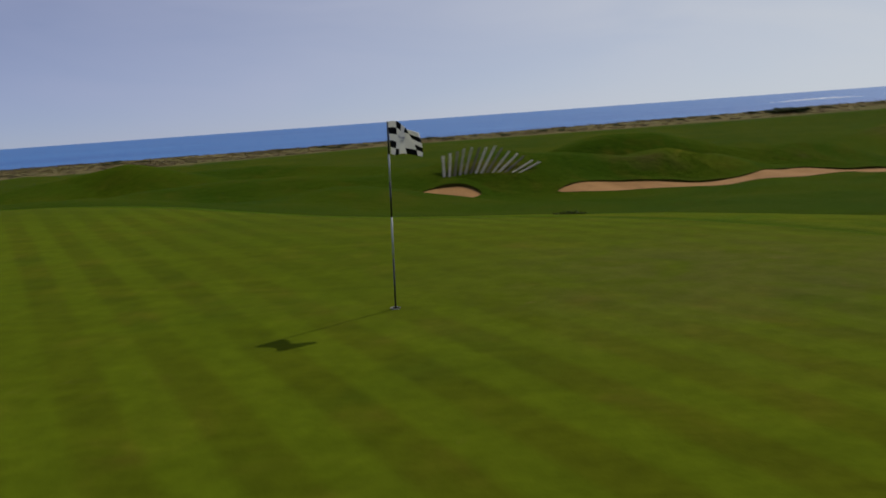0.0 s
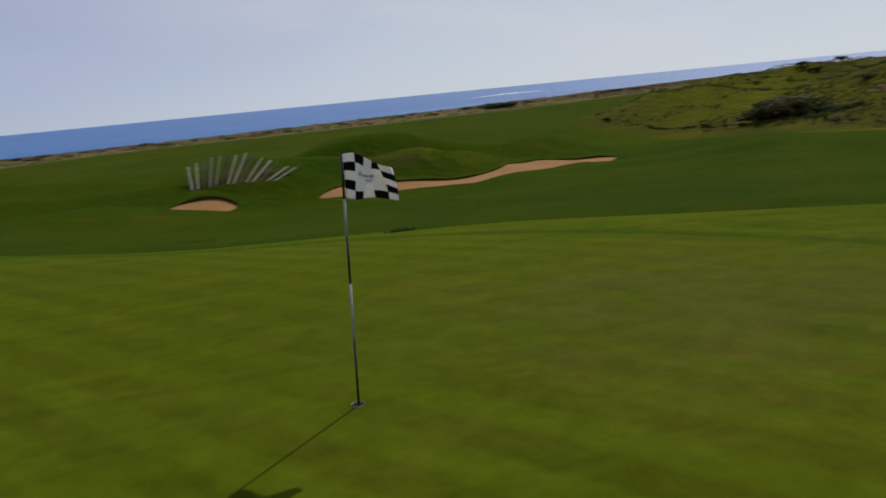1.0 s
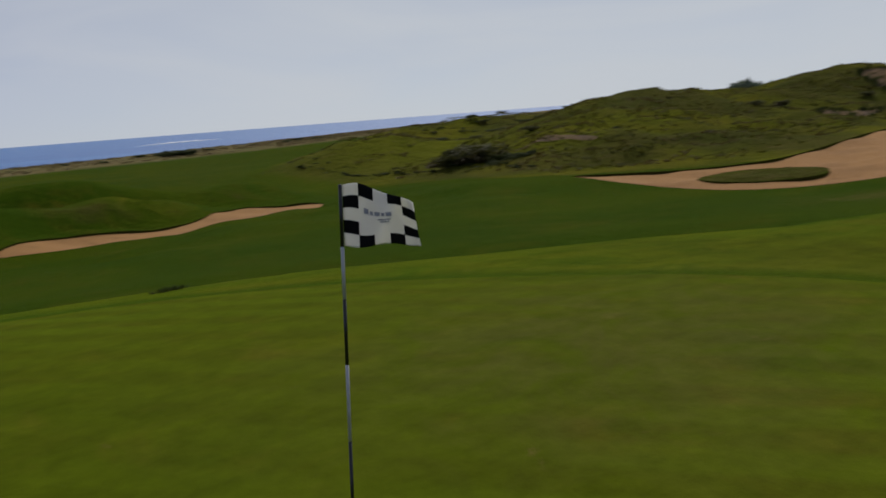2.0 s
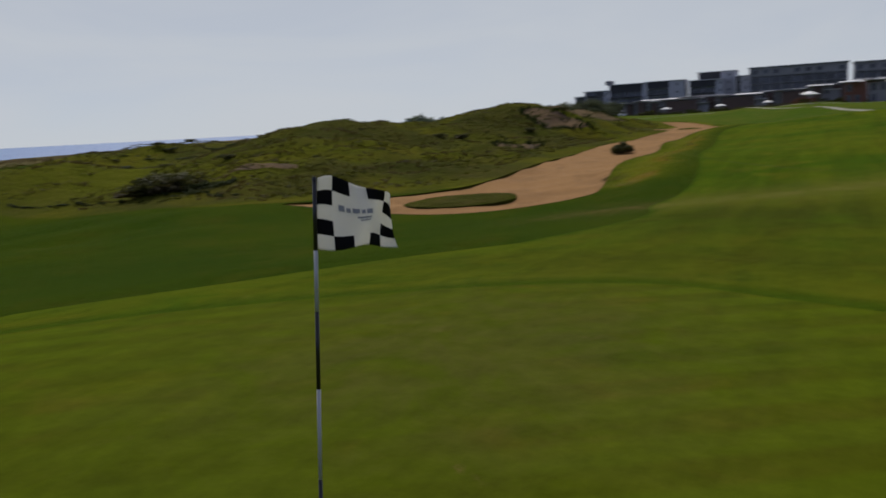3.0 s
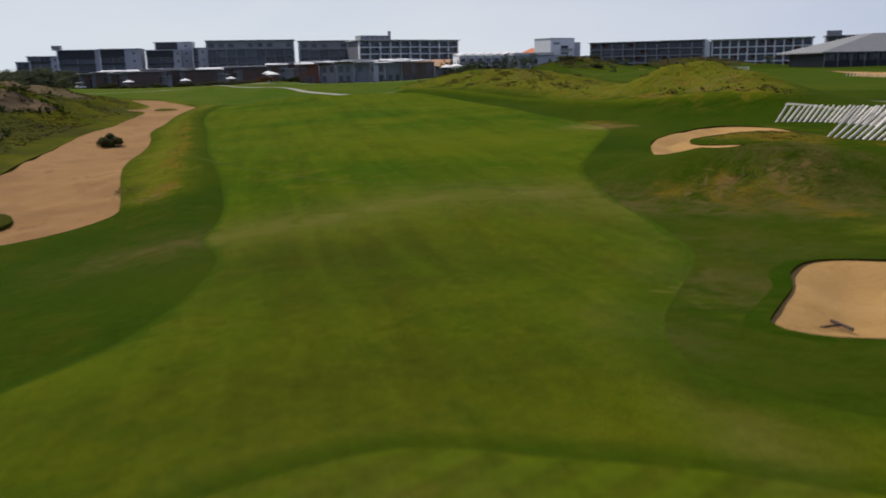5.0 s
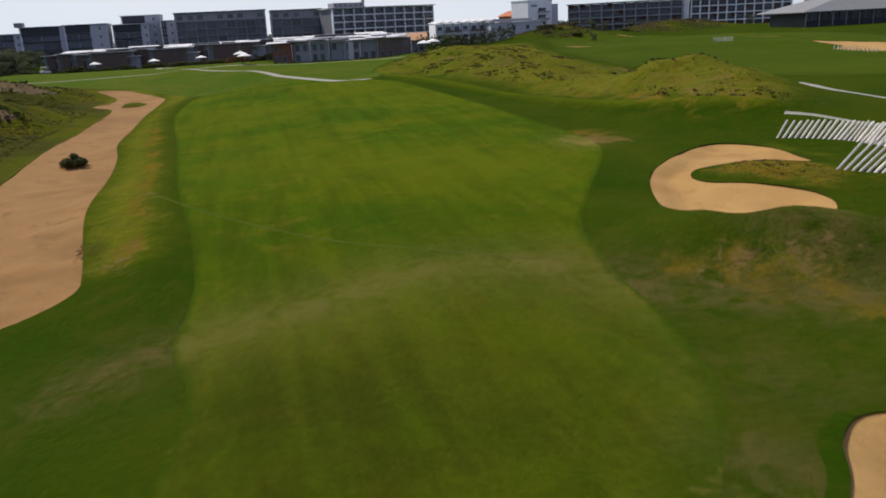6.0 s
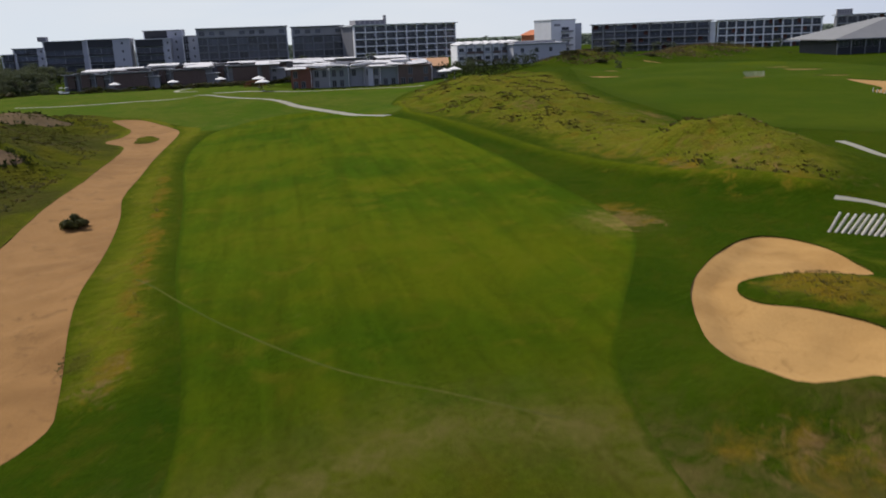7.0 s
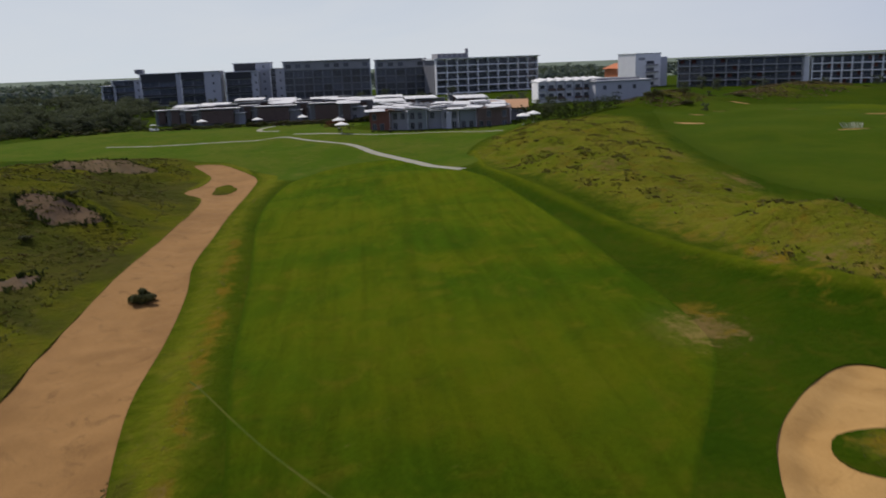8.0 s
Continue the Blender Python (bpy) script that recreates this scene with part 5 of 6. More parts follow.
FOOT = [(46.4, 77), (47.1, 68.4), (46.9, 61.7), (47.7, 54), (46.9, 46.3), (44.4, 38.7)]
for (x0, y0), (x1, y1) in zip(FOOT, FOOT[1:]):        # dark fringe at the dune's foot
    for k in range(9):
        u = (k + rng.random()) / 9
        put_shrub(x0 + (x1 - x0) * u + rng.uniform(-.2, .8), y0 + (y1 - y0) * u, True, rng.uniform(.4, .75))
for k in range(12):
    put_shrub(48 + rng.uniform(-.5, 1.5), 82 - 15 * k / 11, True, rng.uniform(.4, .75))
for k in range(28):                                   # larger thicket
    put_shrub(49.2 + rng.uniform(-1.2, 2.0), 48 + rng.uniform(-4.5, 5), rng.random() < .75, rng.uniform(.95, 1.5))
for p in scatter_in(DUNE_A, 70, 9, 3):
    put_shrub(p[0], p[1], rng.random() < .45, rng.uniform(.25, .65))
for p in scatter_in(DUNE_B, 16, 10, 2):
    put_shrub(p[0], p[1], rng.random() < .5, rng.uniform(.2, .36))
coast_a = bush_model("coast_bush", 23, 3.6, 2.2, MAT_LEAF_DARK, "dark windswept bush on the coastal skyline", "bushes along the skyline", 1100, .05)
coast_b = bush_model("coast_bush", 24, 4.2, 1.8, MAT_LEAF_DARK, "low spreading dark bush on the coastal skyline", "bushes along the skyline", 1100, .05)
coast_made = []


def put_coast(x, y, s):
    m = pose(x, y, z_at(x, y) - .1, 0, 0, rng.uniform(0, 360)) @ Matrix.Diagonal((s * rng.uniform(.9, 1.5), s * rng.uniform(.9, 1.5), s * rng.uniform(.7, 1.1), 1))
    model = rng.choice((coast_a, coast_b))
    if model in coast_made:
        copy_thing(model, m)
    else:
        coast_made.append(model)
        model.matrix_world = m


for k in range(72):                                   # coast bushes along the brow
    x = -80 + 200 * k / 71 + rng.uniform(-5, 5)
    put_coast(x, 166 + rng.uniform(-9, 14) - .08 * max(0, x), rng.choice((.35, .45, .6, .75, 1.05)) * rng.uniform(.85, 1.15))
for k in range(8):
    put_coast(68 + rng.uniform(-3, 3), 157 + rng.uniform(-3, 3), rng.uniform(1.4, 2.0))
for k in range(34):                                   # skyline growth on the dunes' back
    a, d = radians((40.8 + 4.6 * k / 11 if k < 12 else 46.2 + 5.2 * (k - 12) / 21) + rng.uniform(-.2, .2)), rng.uniform(113, 122)
    put_coast(math.sin(a) * d - 1.8, math.cos(a) * d - 4.8, rng.uniform(.3, .75))
for k in range(40):
    a, d = radians(59 + 15 * k / 39 + rng.uniform(-.3, .3)), rng.uniform(165, 195)
    put_coast(math.sin(a) * d, math.cos(a) * d, rng.uniform(.2, .5))

tree_a = tree_model("tree", 1, 8.0, 8.0, MAT_LEAF_TREE, "dense dark green tree in the belt by the houses")
tree_b = tree_model("tree", 2, 6.5, 7.5, MAT_LEAF_TREE, "broad low dark green tree by the houses")
tree_c = tree_model("tree", 3, 5.0, 5.5, MAT_LEAF_DARK, "small dark evergreen tree")
made = {id(tree_a): False, id(tree_b): False, id(tree_c): False}


def belt_scale(x, y, tall):
    """Scale of a belt tree, capped by bearing so the belt's top fits the camera's view."""
    most = 1.4 + math.hypot(x, y) * (.0068 + .0024 * (25.4 - math.degrees(math.atan2(y, x))))
    return max(.22, min(tall, most) / 9)


def put_tree(model, x, y, s):
    m = pose(x, y, z_at(x, y) - .1, 0, 0, rng.uniform(0, 360)) @ Matrix.Diagonal((s, s, s * rng.uniform(.85, 1.1), 1))
    if not made[id(model)]:
        model.matrix_world, made[id(model)] = m, True
    else:
        copy_thing(model, m)


for k in range(230):                                  # belt of trees
    x = 276 + 300 * rng.random() ** 1.6
    y = x * math.tan(radians(rng.uniform(13.5, 25) if x > 300 else rng.uniform(14.5, 25)))
    put_tree((tree_a, tree_b, tree_a)[k % 3], x, y, belt_scale(x, y, rng.uniform(7.5, 11)))
for k in range(30):
    x, y = 272 + rng.uniform(0, 8), 66 + 56 * k / 29
    put_tree((tree_b, tree_c)[k % 2], x, y, belt_scale(x, y, rng.uniform(5.5, 8.5)))
for x, y, s in ((352, 84, 1.2), (348, 80, 1.1), (345, 76, 1.0), (338, 62, 1.0), (336, 56, .9), (300, 44, .6), (290, 33, .5), (288, 20, .5)):
    put_tree(tree_b, x, y, s)
for x, y, s in ((218, -95, .38), (253, -112, .3), (345, -150, .9), (335, -165, .8), (300, -113, .6), (275, -62, .5), (262, -72, .45)):
    put_tree(tree_a, x, y, s)
garden_a = bush_model("garden_bush", 13, 2.6, 1.4, MAT_LEAF_DARK, "dark rounded garden bush by the villas", "garden bushes by the villas", 700, .06)
garden_b = bush_model("garden_bush", 15, 2.8, 1.5, MAT_LEAF_OLIVE, "olive garden bush by the villas", "garden bushes by the villas", 700, .06)


def put_garden(x, y, dark, s):
    m = pose(x, y, z_at(x, y) - .05, 0, 0, rng.uniform(0, 360)) @ Matrix.Diagonal((s, s * rng.uniform(.85, 1.2), s * rng.uniform(.7, 1.05), 1))
    model = garden_a if dark else garden_b
    if model in garden:
        copy_thing(model, m)
    else:
        garden.append(model)
        model.matrix_world = m


for k in range(46):                                   # garden shrubs before the villas
    put_garden(256 + rng.uniform(0, 18), -6 + 66 * rng.random(), rng.random() < .6, rng.uniform(.4, 1.0))
for k in range(40):                                   # planting at the foot of the villas
    put_garden(266 + rng.uniform(0, 8) - (10 if k % 4 == 0 else 0), -2 + 62 * k / 39 + rng.uniform(-1, 1), rng.random() < .7, rng.uniform(.5, 1.1))
for k in range(34):                                   # trees between the villas and the hotel
    put_tree((tree_b, tree_a, tree_c)[k % 3], 318 + 90 * rng.random(), -48 + 150 * k / 33 + rng.uniform(-3, 3), rng.uniform(.5, .85))
for k in range(26):
    put_tree((tree_b, tree_c)[k % 2], 236 + 90 * rng.random(), -38 - 34 * rng.random(), rng.uniform(.5, .85))
tufts("brow_scrub", np.concatenate([scatter_in(ellipse_ring(270, -150, 36, 14, -58, 31), 1600, 31), scatter_in(ellipse_ring(238, -92, 20, 11, -50, 32), 800, 32)]), MAT_BLADE_DRY,
      "dry brown scrub on the grassy rise before the wing", .5, 1.2, 5, 33, .6)
for k in range(12):
    put_tree(tree_c, 232 + rng.uniform(-8, 40), -46 - 22 * rng.random(), rng.uniform(.4, .7))
for x, y, s in ((262, 36, .45), (265, 22, .5), (258, 8, .45), (226, 4, .4), (223, -1, .35), (221, 3, .4), (246, 4, .4), (270, 42, .5), (274, 56, .6)):
    put_tree(tree_c, x, y, s)
for k in range(14):                                   # scrub on the grassy rise before the wing
    put_shrub(232 + rng.uniform(-8, 14), -92 + rng.uniform(-10, 8), rng.random() < .5, rng.uniform(.5, 1.1))
for k in range(30):
    put_shrub(268 + rng.uniform(-18, 24), -150 + rng.uniform(-34, 30), rng.random() < .5, rng.uniform(.4, .9))
for x, y, s in ((330, -150, .8), (322, -165, .8), (310, -185, .7), (300, -200, .7), (340, -140, .8), (312, -172, .6)):
    put_tree(tree_b, x, y, s)
for k in range(12):
    put_garden(207 + rng.uniform(-3, 6), -44 - 16 * rng.random(), True, rng.uniform(.4, .8))
for n_scar, (x, y, a, w) in enumerate(((155, 43, 8, -25), (116.5, 36, 5.5, 80), (90, 33, 3, -30))):      # dark rims of the bare hollows
    for k in range(13):
        u = (k / 12 - .5) * 2
        cx, cy = math.cos(radians(w)), math.sin(radians(w))
        put_shrub(x + a * u * cx - (-.8 * u * u) * -cy * 2 + rng.uniform(-.4, .4), y + a * u * cy - u * u * 1.6 * cx + rng.uniform(-.4, .4), True, rng.uniform(.25, .5))


def hedge(points, wide, tall, seed, mat, label):
    """A clipped but uneven hedge along a line."""
    r = random.Random(seed)
    lumps = []
    for (x0, y0), (x1, y1) in zip(points, points[1:]):
        n = max(2, int(math.hypot(x1 - x0, y1 - y0) / (wide * .5)))
        for i in range(n):
            x, y = x0 + (x1 - x0) * i / n, y0 + (y1 - y0) * i / n
            for h in (.3, .72):
                lumps.append((Vector((x + r.uniform(-.3, .3), y + r.uniform(-.3, .3), z_at(x, y) + tall * h)), wide * r.uniform(.42, .6)))
    ob = thing("hedge", pose(0, 0, 0), label, "hedge")
    co, faces = leaf_cloud(r, lumps, len(lumps) * 60, wide * .11, tall / wide)
    leaves = new("foliage", mesh_of("foliage", co, faces, mat, False))
    leaves.parent = ob


for k in range(60):                                   # undergrowth along the belt's edge
    put_garden(262 + rng.uniform(0, 14), 66 + 66 * k / 59, rng.random() < .7, rng.uniform(1.5, 2.6))
for k in range(44):                                   # loose border of shrubs below the villas
    y = -6 + 66 * k / 43
    put_garden(253 + 9 * max(0, min(1, (y - 2) / 18)) + rng.uniform(-3, 3), y + rng.uniform(-.8, .8), rng.random() < .6, rng.uniform(1.2, 2.2))
for x, y, s in ((247, 11, .4), (243, 8, .36), (252, 18, .42), (256, 27, .4), (260, 38, .5), (262, 47, .5), (238, 3, .36), (256, 60, .6), (214, 0, .34), (208, 2, .3)):
    put_tree(tree_c, x, y, s)
for k in range(24):                                   # low planting along the villa row
    u = k / 23
    put_garden(207.6 - 7 * u + rng.uniform(-.7, .7), -6 - 34 * u, rng.random() < .7, rng.uniform(.35, .75))
hedge([(208, -43), (213, -52), (218, -62), (224, -74)], 3.0, 3.4, 5, MAT_LEAF_DARK, "tall dark green hedge beside the houses")
hedge([(262, 24), (258, 12), (252, 2)], 1.8, 1.2, 6, MAT_LEAF_OLIVE, "low loose hedge in the villa gardens")
hedge([(232, 6), (226, 1)], 2.0, 1.5, 8, MAT_LEAF_RUST, "reddish-leaved shrub hedge near the villas")
hedge([(290, 52), (284, 40), (280, 28)], 1.8, 1.3, 7, MAT_LEAF_DARK, "low dark hedge before the terraced villas")


# ---- buildings ----
MAT_WALL_W = plain("white_render", (.78, .78, .79), .85, .2, 0, .10, .3)
MAT_WALL_G = plain("grey_render", (.30, .30, .31), .85, .2, 0, .14, .3)
MAT_WALL_D = plain("dark_grey_cladding", (.165, .17, .19), .7, .3, 0, .2, .3)
MAT_WALL_B = plain("pale_blue_grey_render", (.44, .45, .49), .85, .2, 0, .10, .3)
MAT_TIMBER = plain("brown_timber_cladding", (.135, .098, .084), .8, .2, 0, .25, .8)
MAT_REDWOOD = plain("reddish_timber_cladding", (.19, .085, .06), .8, .2, 0, .25, .8)
MAT_WALL_V = plain("greenish_grey_render", (.24, .265, .27), .85, .2, 0, .12, .3)
MAT_RAIL = plain("dark_balcony_glass", (.05, .055, .065), .25, .5, 0, .2, 1)
MAT_ROOF_W = plain("white_roof_sheet", (.58, .58, .58), .6, .3, 0, .22, .8)
MAT_WALL_P = plain("blue_grey_render", (.30, .31, .335), .85, .2, 0, .14, .3)
MAT_ROOF_G = plain("grey_roof_sheet", (.30, .31, .33), .6, .3, 0, .12, .3)
MAT_SLATE = plain("dull_slate_roof", (.20, .205, .205), .75, .25, 0, .16, .4)
MAT_TILE = plain("terracotta_roof", (.42, .24, .13), .85, .2, 0, .25, 1)
MAT_ORANGE = plain("orange_brick", (.48, .17, .08), .85, .2, 0, .25, 1)
MAT_FRAME = plain("grey_window_frame", (.22, .22, .23), .5, .4, 0, .1, 2)
MAT_GLASS = glass_material("dark_window_glass", (.026, .029, .036))
MAT_CURTAIN = plain("red_brown_blind", (.12, .05, .04), .9, .1, 0, .2, 2, 0, 0, .3)


def frame_of(p, q, z):
    """A building's own axes: x along its front from p to q, y to the back, z up."""
    d = Vector((q[0] - p[0], q[1] - p[1], 0)).normalized()
    m = Matrix(((d.x, -d.y, 0, p[0]), (d.y, d.x, 0, p[1]), (0, 0, 1, z), (0, 0, 0, 1)))
    return m, math.hypot(q[0] - p[0], q[1] - p[1])


def window_mesh(w, h):
    """A frame with a mullion, and the pane in it."""
    bm = bmesh.new()
    for x0, x1, z0, z1 in ((0, .09, 0, h), (w - .09, w, 0, h), (w / 2 - .05, w / 2 + .05, 0, h), (0, w, 0, .09), (0, w, h - .09, h)):
        box(bm, x0, x1, -.07, .02, z0, z1)
    fr = bpy.data.meshes.new("window")
    bm.to_mesh(fr)
    bm.free()
    fr.materials.append(MAT_FRAME)
    bm = boxed(.05, w - .05, -.02, .01, .05, h - .05)
    pa = bpy.data.meshes.new("pane")
    bm.to_mesh(pa)
    bm.free()
    pa.materials.append(MAT_GLASS)
    return fr, pa


def put_window(parent, meshes, x, y, z):
    win = new("window", meshes[0])
    win.parent, win.location = parent, (x, y, z)
    pane = new("pane", meshes[1])
    pane.parent = win


def loggia_block(label, p, q, z0, z1, floors, bays, depth=14, deep=1.6, slab=.45, pier=.45, frame_mat=None, wall_mat=None, roof_mat=None, blinds=0, overhang=1.0):
    """A hotel block whose front is a grid of deep loggias between slabs and piers, with glazed doors behind."""
    m, w = frame_of(p, q, z0)
    ob = thing("hotel_block", m, label, "hotel", "hotel blocks")
    h = z1 - z0
    part("wall", boxed(0, w, deep, depth, -3, h - .3), wall_mat, ob)
    step, bay = h / floors, w / bays
    for k in range(floors + 1):
        part("floor_slab", boxed(-.1, w + .1, 0, deep + .05, k * step - slab / 2, k * step + slab / 2), frame_mat, ob)
    for k in range(bays + 1):
        part("pier", boxed(k * bay - pier / 2, k * bay + pier / 2, .05, deep + .02, -3, h), frame_mat, ob)
    part("roof", boxed(-overhang, w + overhang, -overhang, depth + .4, h + .05, h + .4), roof_mat, ob, "thin overhanging flat roof")
    meshes = window_mesh(bay - pier - .5, step - slab - .35)
    r = random.Random(int(w * 10))
    for j in range(floors):
        for k in range(bays):
            put_window(ob, meshes, k * bay + pier / 2 + .25, deep - .03, j * step + slab / 2 + .05)
            part("railing", boxed(k * bay + pier / 2, (k + 1) * bay - pier / 2, .15, .22, j * step + slab / 2, j * step + slab / 2 + 1.0), MAT_RAIL, ob)
            if r.random() < blinds:
                x0 = k * bay + pier / 2 + (.3 if r.random() < .5 else bay * .45)
                part("blind", boxed(x0, x0 + bay * .35, deep - .5, deep - .4, j * step + slab / 2, (j + 1) * step - slab / 2), MAT_CURTAIN, ob, "reddish drawn blind")
    return ob, w, h


def dark_block(label, p, q, z0, z1, bays, depth=14):
    """A dark-fronted block: a pale top storey with small windows over shaded glazed storeys with fins."""
    m, w = frame_of(p, q, z0)
    ob = thing("hotel_block", m, label, "hotel", "hotel blocks")
    h = z1 - z0
    part("wall", boxed(0, w, 1.2, depth, -3, h), MAT_WALL_D, ob)
    part("top_storey", boxed(.3, w - .3, .35, 1.25, h - 4.6, h - .4), MAT_WALL_G, ob, "paler grey top storey")
    part("roof", boxed(-.7, w + .7, -.7, depth + .4, h - .38, h), MAT_ROOF_G, ob, "thin projecting grey roof")
    part("side_wall", boxed(-.25, .3, 0, depth, -3, h - .4), MAT_WALL_B, ob, "pale end wall")
    part("side_wall", boxed(w - .3, w + .25, 0, depth, -3, h - .4), MAT_WALL_B, ob, "pale end wall")
    bay = w / bays
    top = window_mesh(bay * .55, 2.0)
    low = window_mesh(bay - .7, 2.9)
    for k in range(bays):
        if k % 4 != 3:
            put_window(ob, top, k * bay + bay * .22, .32, h - 3.6)
        for j in range(4):
            put_window(ob, low, k * bay + .35, 1.17, h - 8.2 - j * 3.4)
            part("balcony", boxed(k * bay + .3, (k + 1) * bay - .3, .25, 1.2, h - 8.4 - j * 3.4, h - 8.15 - j * 3.4), MAT_WALL_G, ob)
    for k in range(bays + 1):
        part("fin", boxed(k * bay - .14, k * bay + .14, .2, 1.22, -3, h - 4.6), MAT_WALL_P, ob)
    return ob, w, h


def roof_plant(ob, x0, x1, y0, y1, h, mast=True):
    part("plant_room", boxed(x0, x1, y0, y1, h, h + 2.2), MAT_WALL_G, ob, "grey rooftop plant room")
    n = 6
    for k in range(n):
        part("louvre", boxed(x0 + (x1 - x0) * k / n, x0 + (x1 - x0) * (k + .6) / n, y0 - .15, y0, h + .3, h + 1.9), MAT_WALL_D, ob)
    if mast:
        part("chimney", boxed(x1 - 1.2, x1, y0, y0 + 1.2, h + 2.2, h + 4.4), MAT_WALL_G, ob)


block, w, h = dark_block("long dark-fronted hotel block with a pale top storey", (430, 33.7), (430, -10.1), 4, 22.0, 9)
block, w, h = dark_block("shorter dark-fronted hotel block with a grey top storey", (430, -13), (430, -38.5), 4, 21.3, 5)
part("stair_tower", boxed(w, w + 3.4, 3, 10, -3, h - 2.4), MAT_WALL_D, block, "recessed dark stair tower")
block, w, h = loggia_block("white-framed hotel block with a grid of loggias", (410, -42.4), (428, -97.2), 3.6, 20.3, 5, 10, 16, 1.8, .55, .5, MAT_WALL_W, MAT_WALL_D, MAT_ROOF_W)
roof_plant(block, 2, 19, 3, 10, h + .4)

# left-hand cluster of stepped white volumes
MAT_SCREEN = plain("dark_screen_and_eave_shade", (.05, .052, .058), .7, .3, 0, .2, .5)


def stepped_house(label, p, w, depth, z0, z1, side, screen):
    """A white cubic volume with a deep dark recess and a thin roof."""
    m, _ = frame_of(p, (p[0], p[1] - 1), z0)
    ob = thing("terrace_house", m, label, "apartment house", "stepped apartment houses")
    h = z1 - z0
    part("wall", boxed(0, w, 1.5, depth, -3, h - .35), MAT_WALL_B, ob)
    part("side_wall", boxed(w - side, w, 0, 1.55, -3, h - .3), MAT_WALL_B, ob, "pale blue-grey flank wall")
    part("side_wall", boxed(0, .5, 0, 1.55, -3, h - .3), MAT_WALL_W, ob)
    part("roof", boxed(-.5, w + .3, -.6, depth + .2, h - .35, h), MAT_ROOF_W, ob, "thin white flat roof")
    floors = max(2, int(h / 3.4))
    for j in range(floors):
        part("balcony", boxed(.5, w - side, .3, 1.5, j * h / floors, j * h / floors + .9), MAT_SCREEN, ob, "dark balcony front")
    win = window_mesh((w - side - .9) / 2 - .2, h / floors - 1.3)
    for j in range(floors):
        for k in range(2):
            put_window(ob, win, .6 + k * (w - side - .9) / 2, 1.47, j * h / floors + .95)
    if screen:
        part("screen", boxed(.5, w - side, .1, .25, h - screen, h - .4), MAT_SCREEN, ob, "dark louvred sun screen")
    if side > 2.5:
        slot = window_mesh(.9, 1.3)
        for j in range(floors):
            put_window(ob, slot, w - side / 2, -.03, j * h / floors + 1.0)
    return ob, h


stepped_house("low white apartment volume by the tree belt", (440, 127), 7, 12, 2, 13.2, 1.5, 0)
stepped_house("white stepped apartment volume with a dark recess", (440, 121.5), 14, 12, 2, 15.8, 3.0, 0)
house, h = stepped_house("apartment house with a wide dark upper screen", (438, 107), 20, 13, 3, 18.6, 2.0, 4.5)
roof_plant(house, -3, 1, 4, 8, h, False)
stepped_house("white apartment house with a tall flank wall", (436, 86.5), 20, 13, 3, 18.8, 8.0, 4.0)
stepped_house("apartment house with a brown recess and white roof", (438, 64.5), 17, 13, 3, 18.0, 3.5, 3.5)
house, h = stepped_house("taller rear apartment house with a pale flank", (446, 61), 19, 14, 3, 22.2, 7.5, 3.0)
stepped_house("narrow white link volume between hotel blocks", (442, 42), 7, 12, 3, 19.0, 4.0, 0)

# ---- villas before the hotel ----


def villa(label, p, w, depth, z0, h, timber, tilt=0.0):
    """A two-storey villa: pale walls, a brown timber box, a thin white roof that oversails."""
    m, _ = frame_of(p, (p[0], p[1] - 1), z0)
    ob = thing("villa", m, label, "villa", "villas before the hotel")
    part("wall", boxed(0, w, .8, depth, -2, h), MAT_WALL_G, ob)
    t0, t1 = timber
    part("timber_box", boxed(t0, t1, -.6, .9, .4, h - .35, bevel=.03), MAT_TIMBER, ob, "brown timber-clad bay")
    n = max(3, int((t1 - t0) / 1.1))
    for k in range(n):
        part("batten", boxed(t0 + (t1 - t0) * k / n, t0 + (t1 - t0) * k / n + .09, -.68, -.6, .5, h - .45), MAT_TIMBER, ob)
    part("pier", boxed(-.2, .15, .2, 1, -2, h), MAT_WALL_P, ob)
    part("pier", boxed(w - .15, w + .2, .2, 1, -2, h), MAT_WALL_P, ob)
    bm = boxed(-.7, w + .5, -1.4, depth + .4, h, h + .15, bevel=.04)
    bmesh.ops.rotate(bm, verts=bm.verts, cent=(w / 2, depth / 2, h), matrix=Matrix.Rotation(radians(tilt), 3, "X"))
    part("roof", bm, MAT_ROOF_W, ob, "thin oversailing white roof")
    bm = boxed(w - 2.2, w + 2.4, -.6, depth * .6, h - 1.5, h - 1.32, bevel=.03)
    part("porch_roof", bm, MAT_ROOF_W, ob, "small lower white roof")
    part("link_wall", boxed(w + .2, w + 2.0, .6, depth * .6, -2, h - 1.5), MAT_WALL_P, ob)
    free = [(x, x + 1.3) for x in np.arange(.5, w - 1.6, 1.75) if x + 1.4 < t0 or x > t1 + .1]
    win = window_mesh(1.25, 1.5)
    for x, _ in free:
        for z in (.35, h * .54):
            put_window(ob, win, x, .77, z)
    return ob


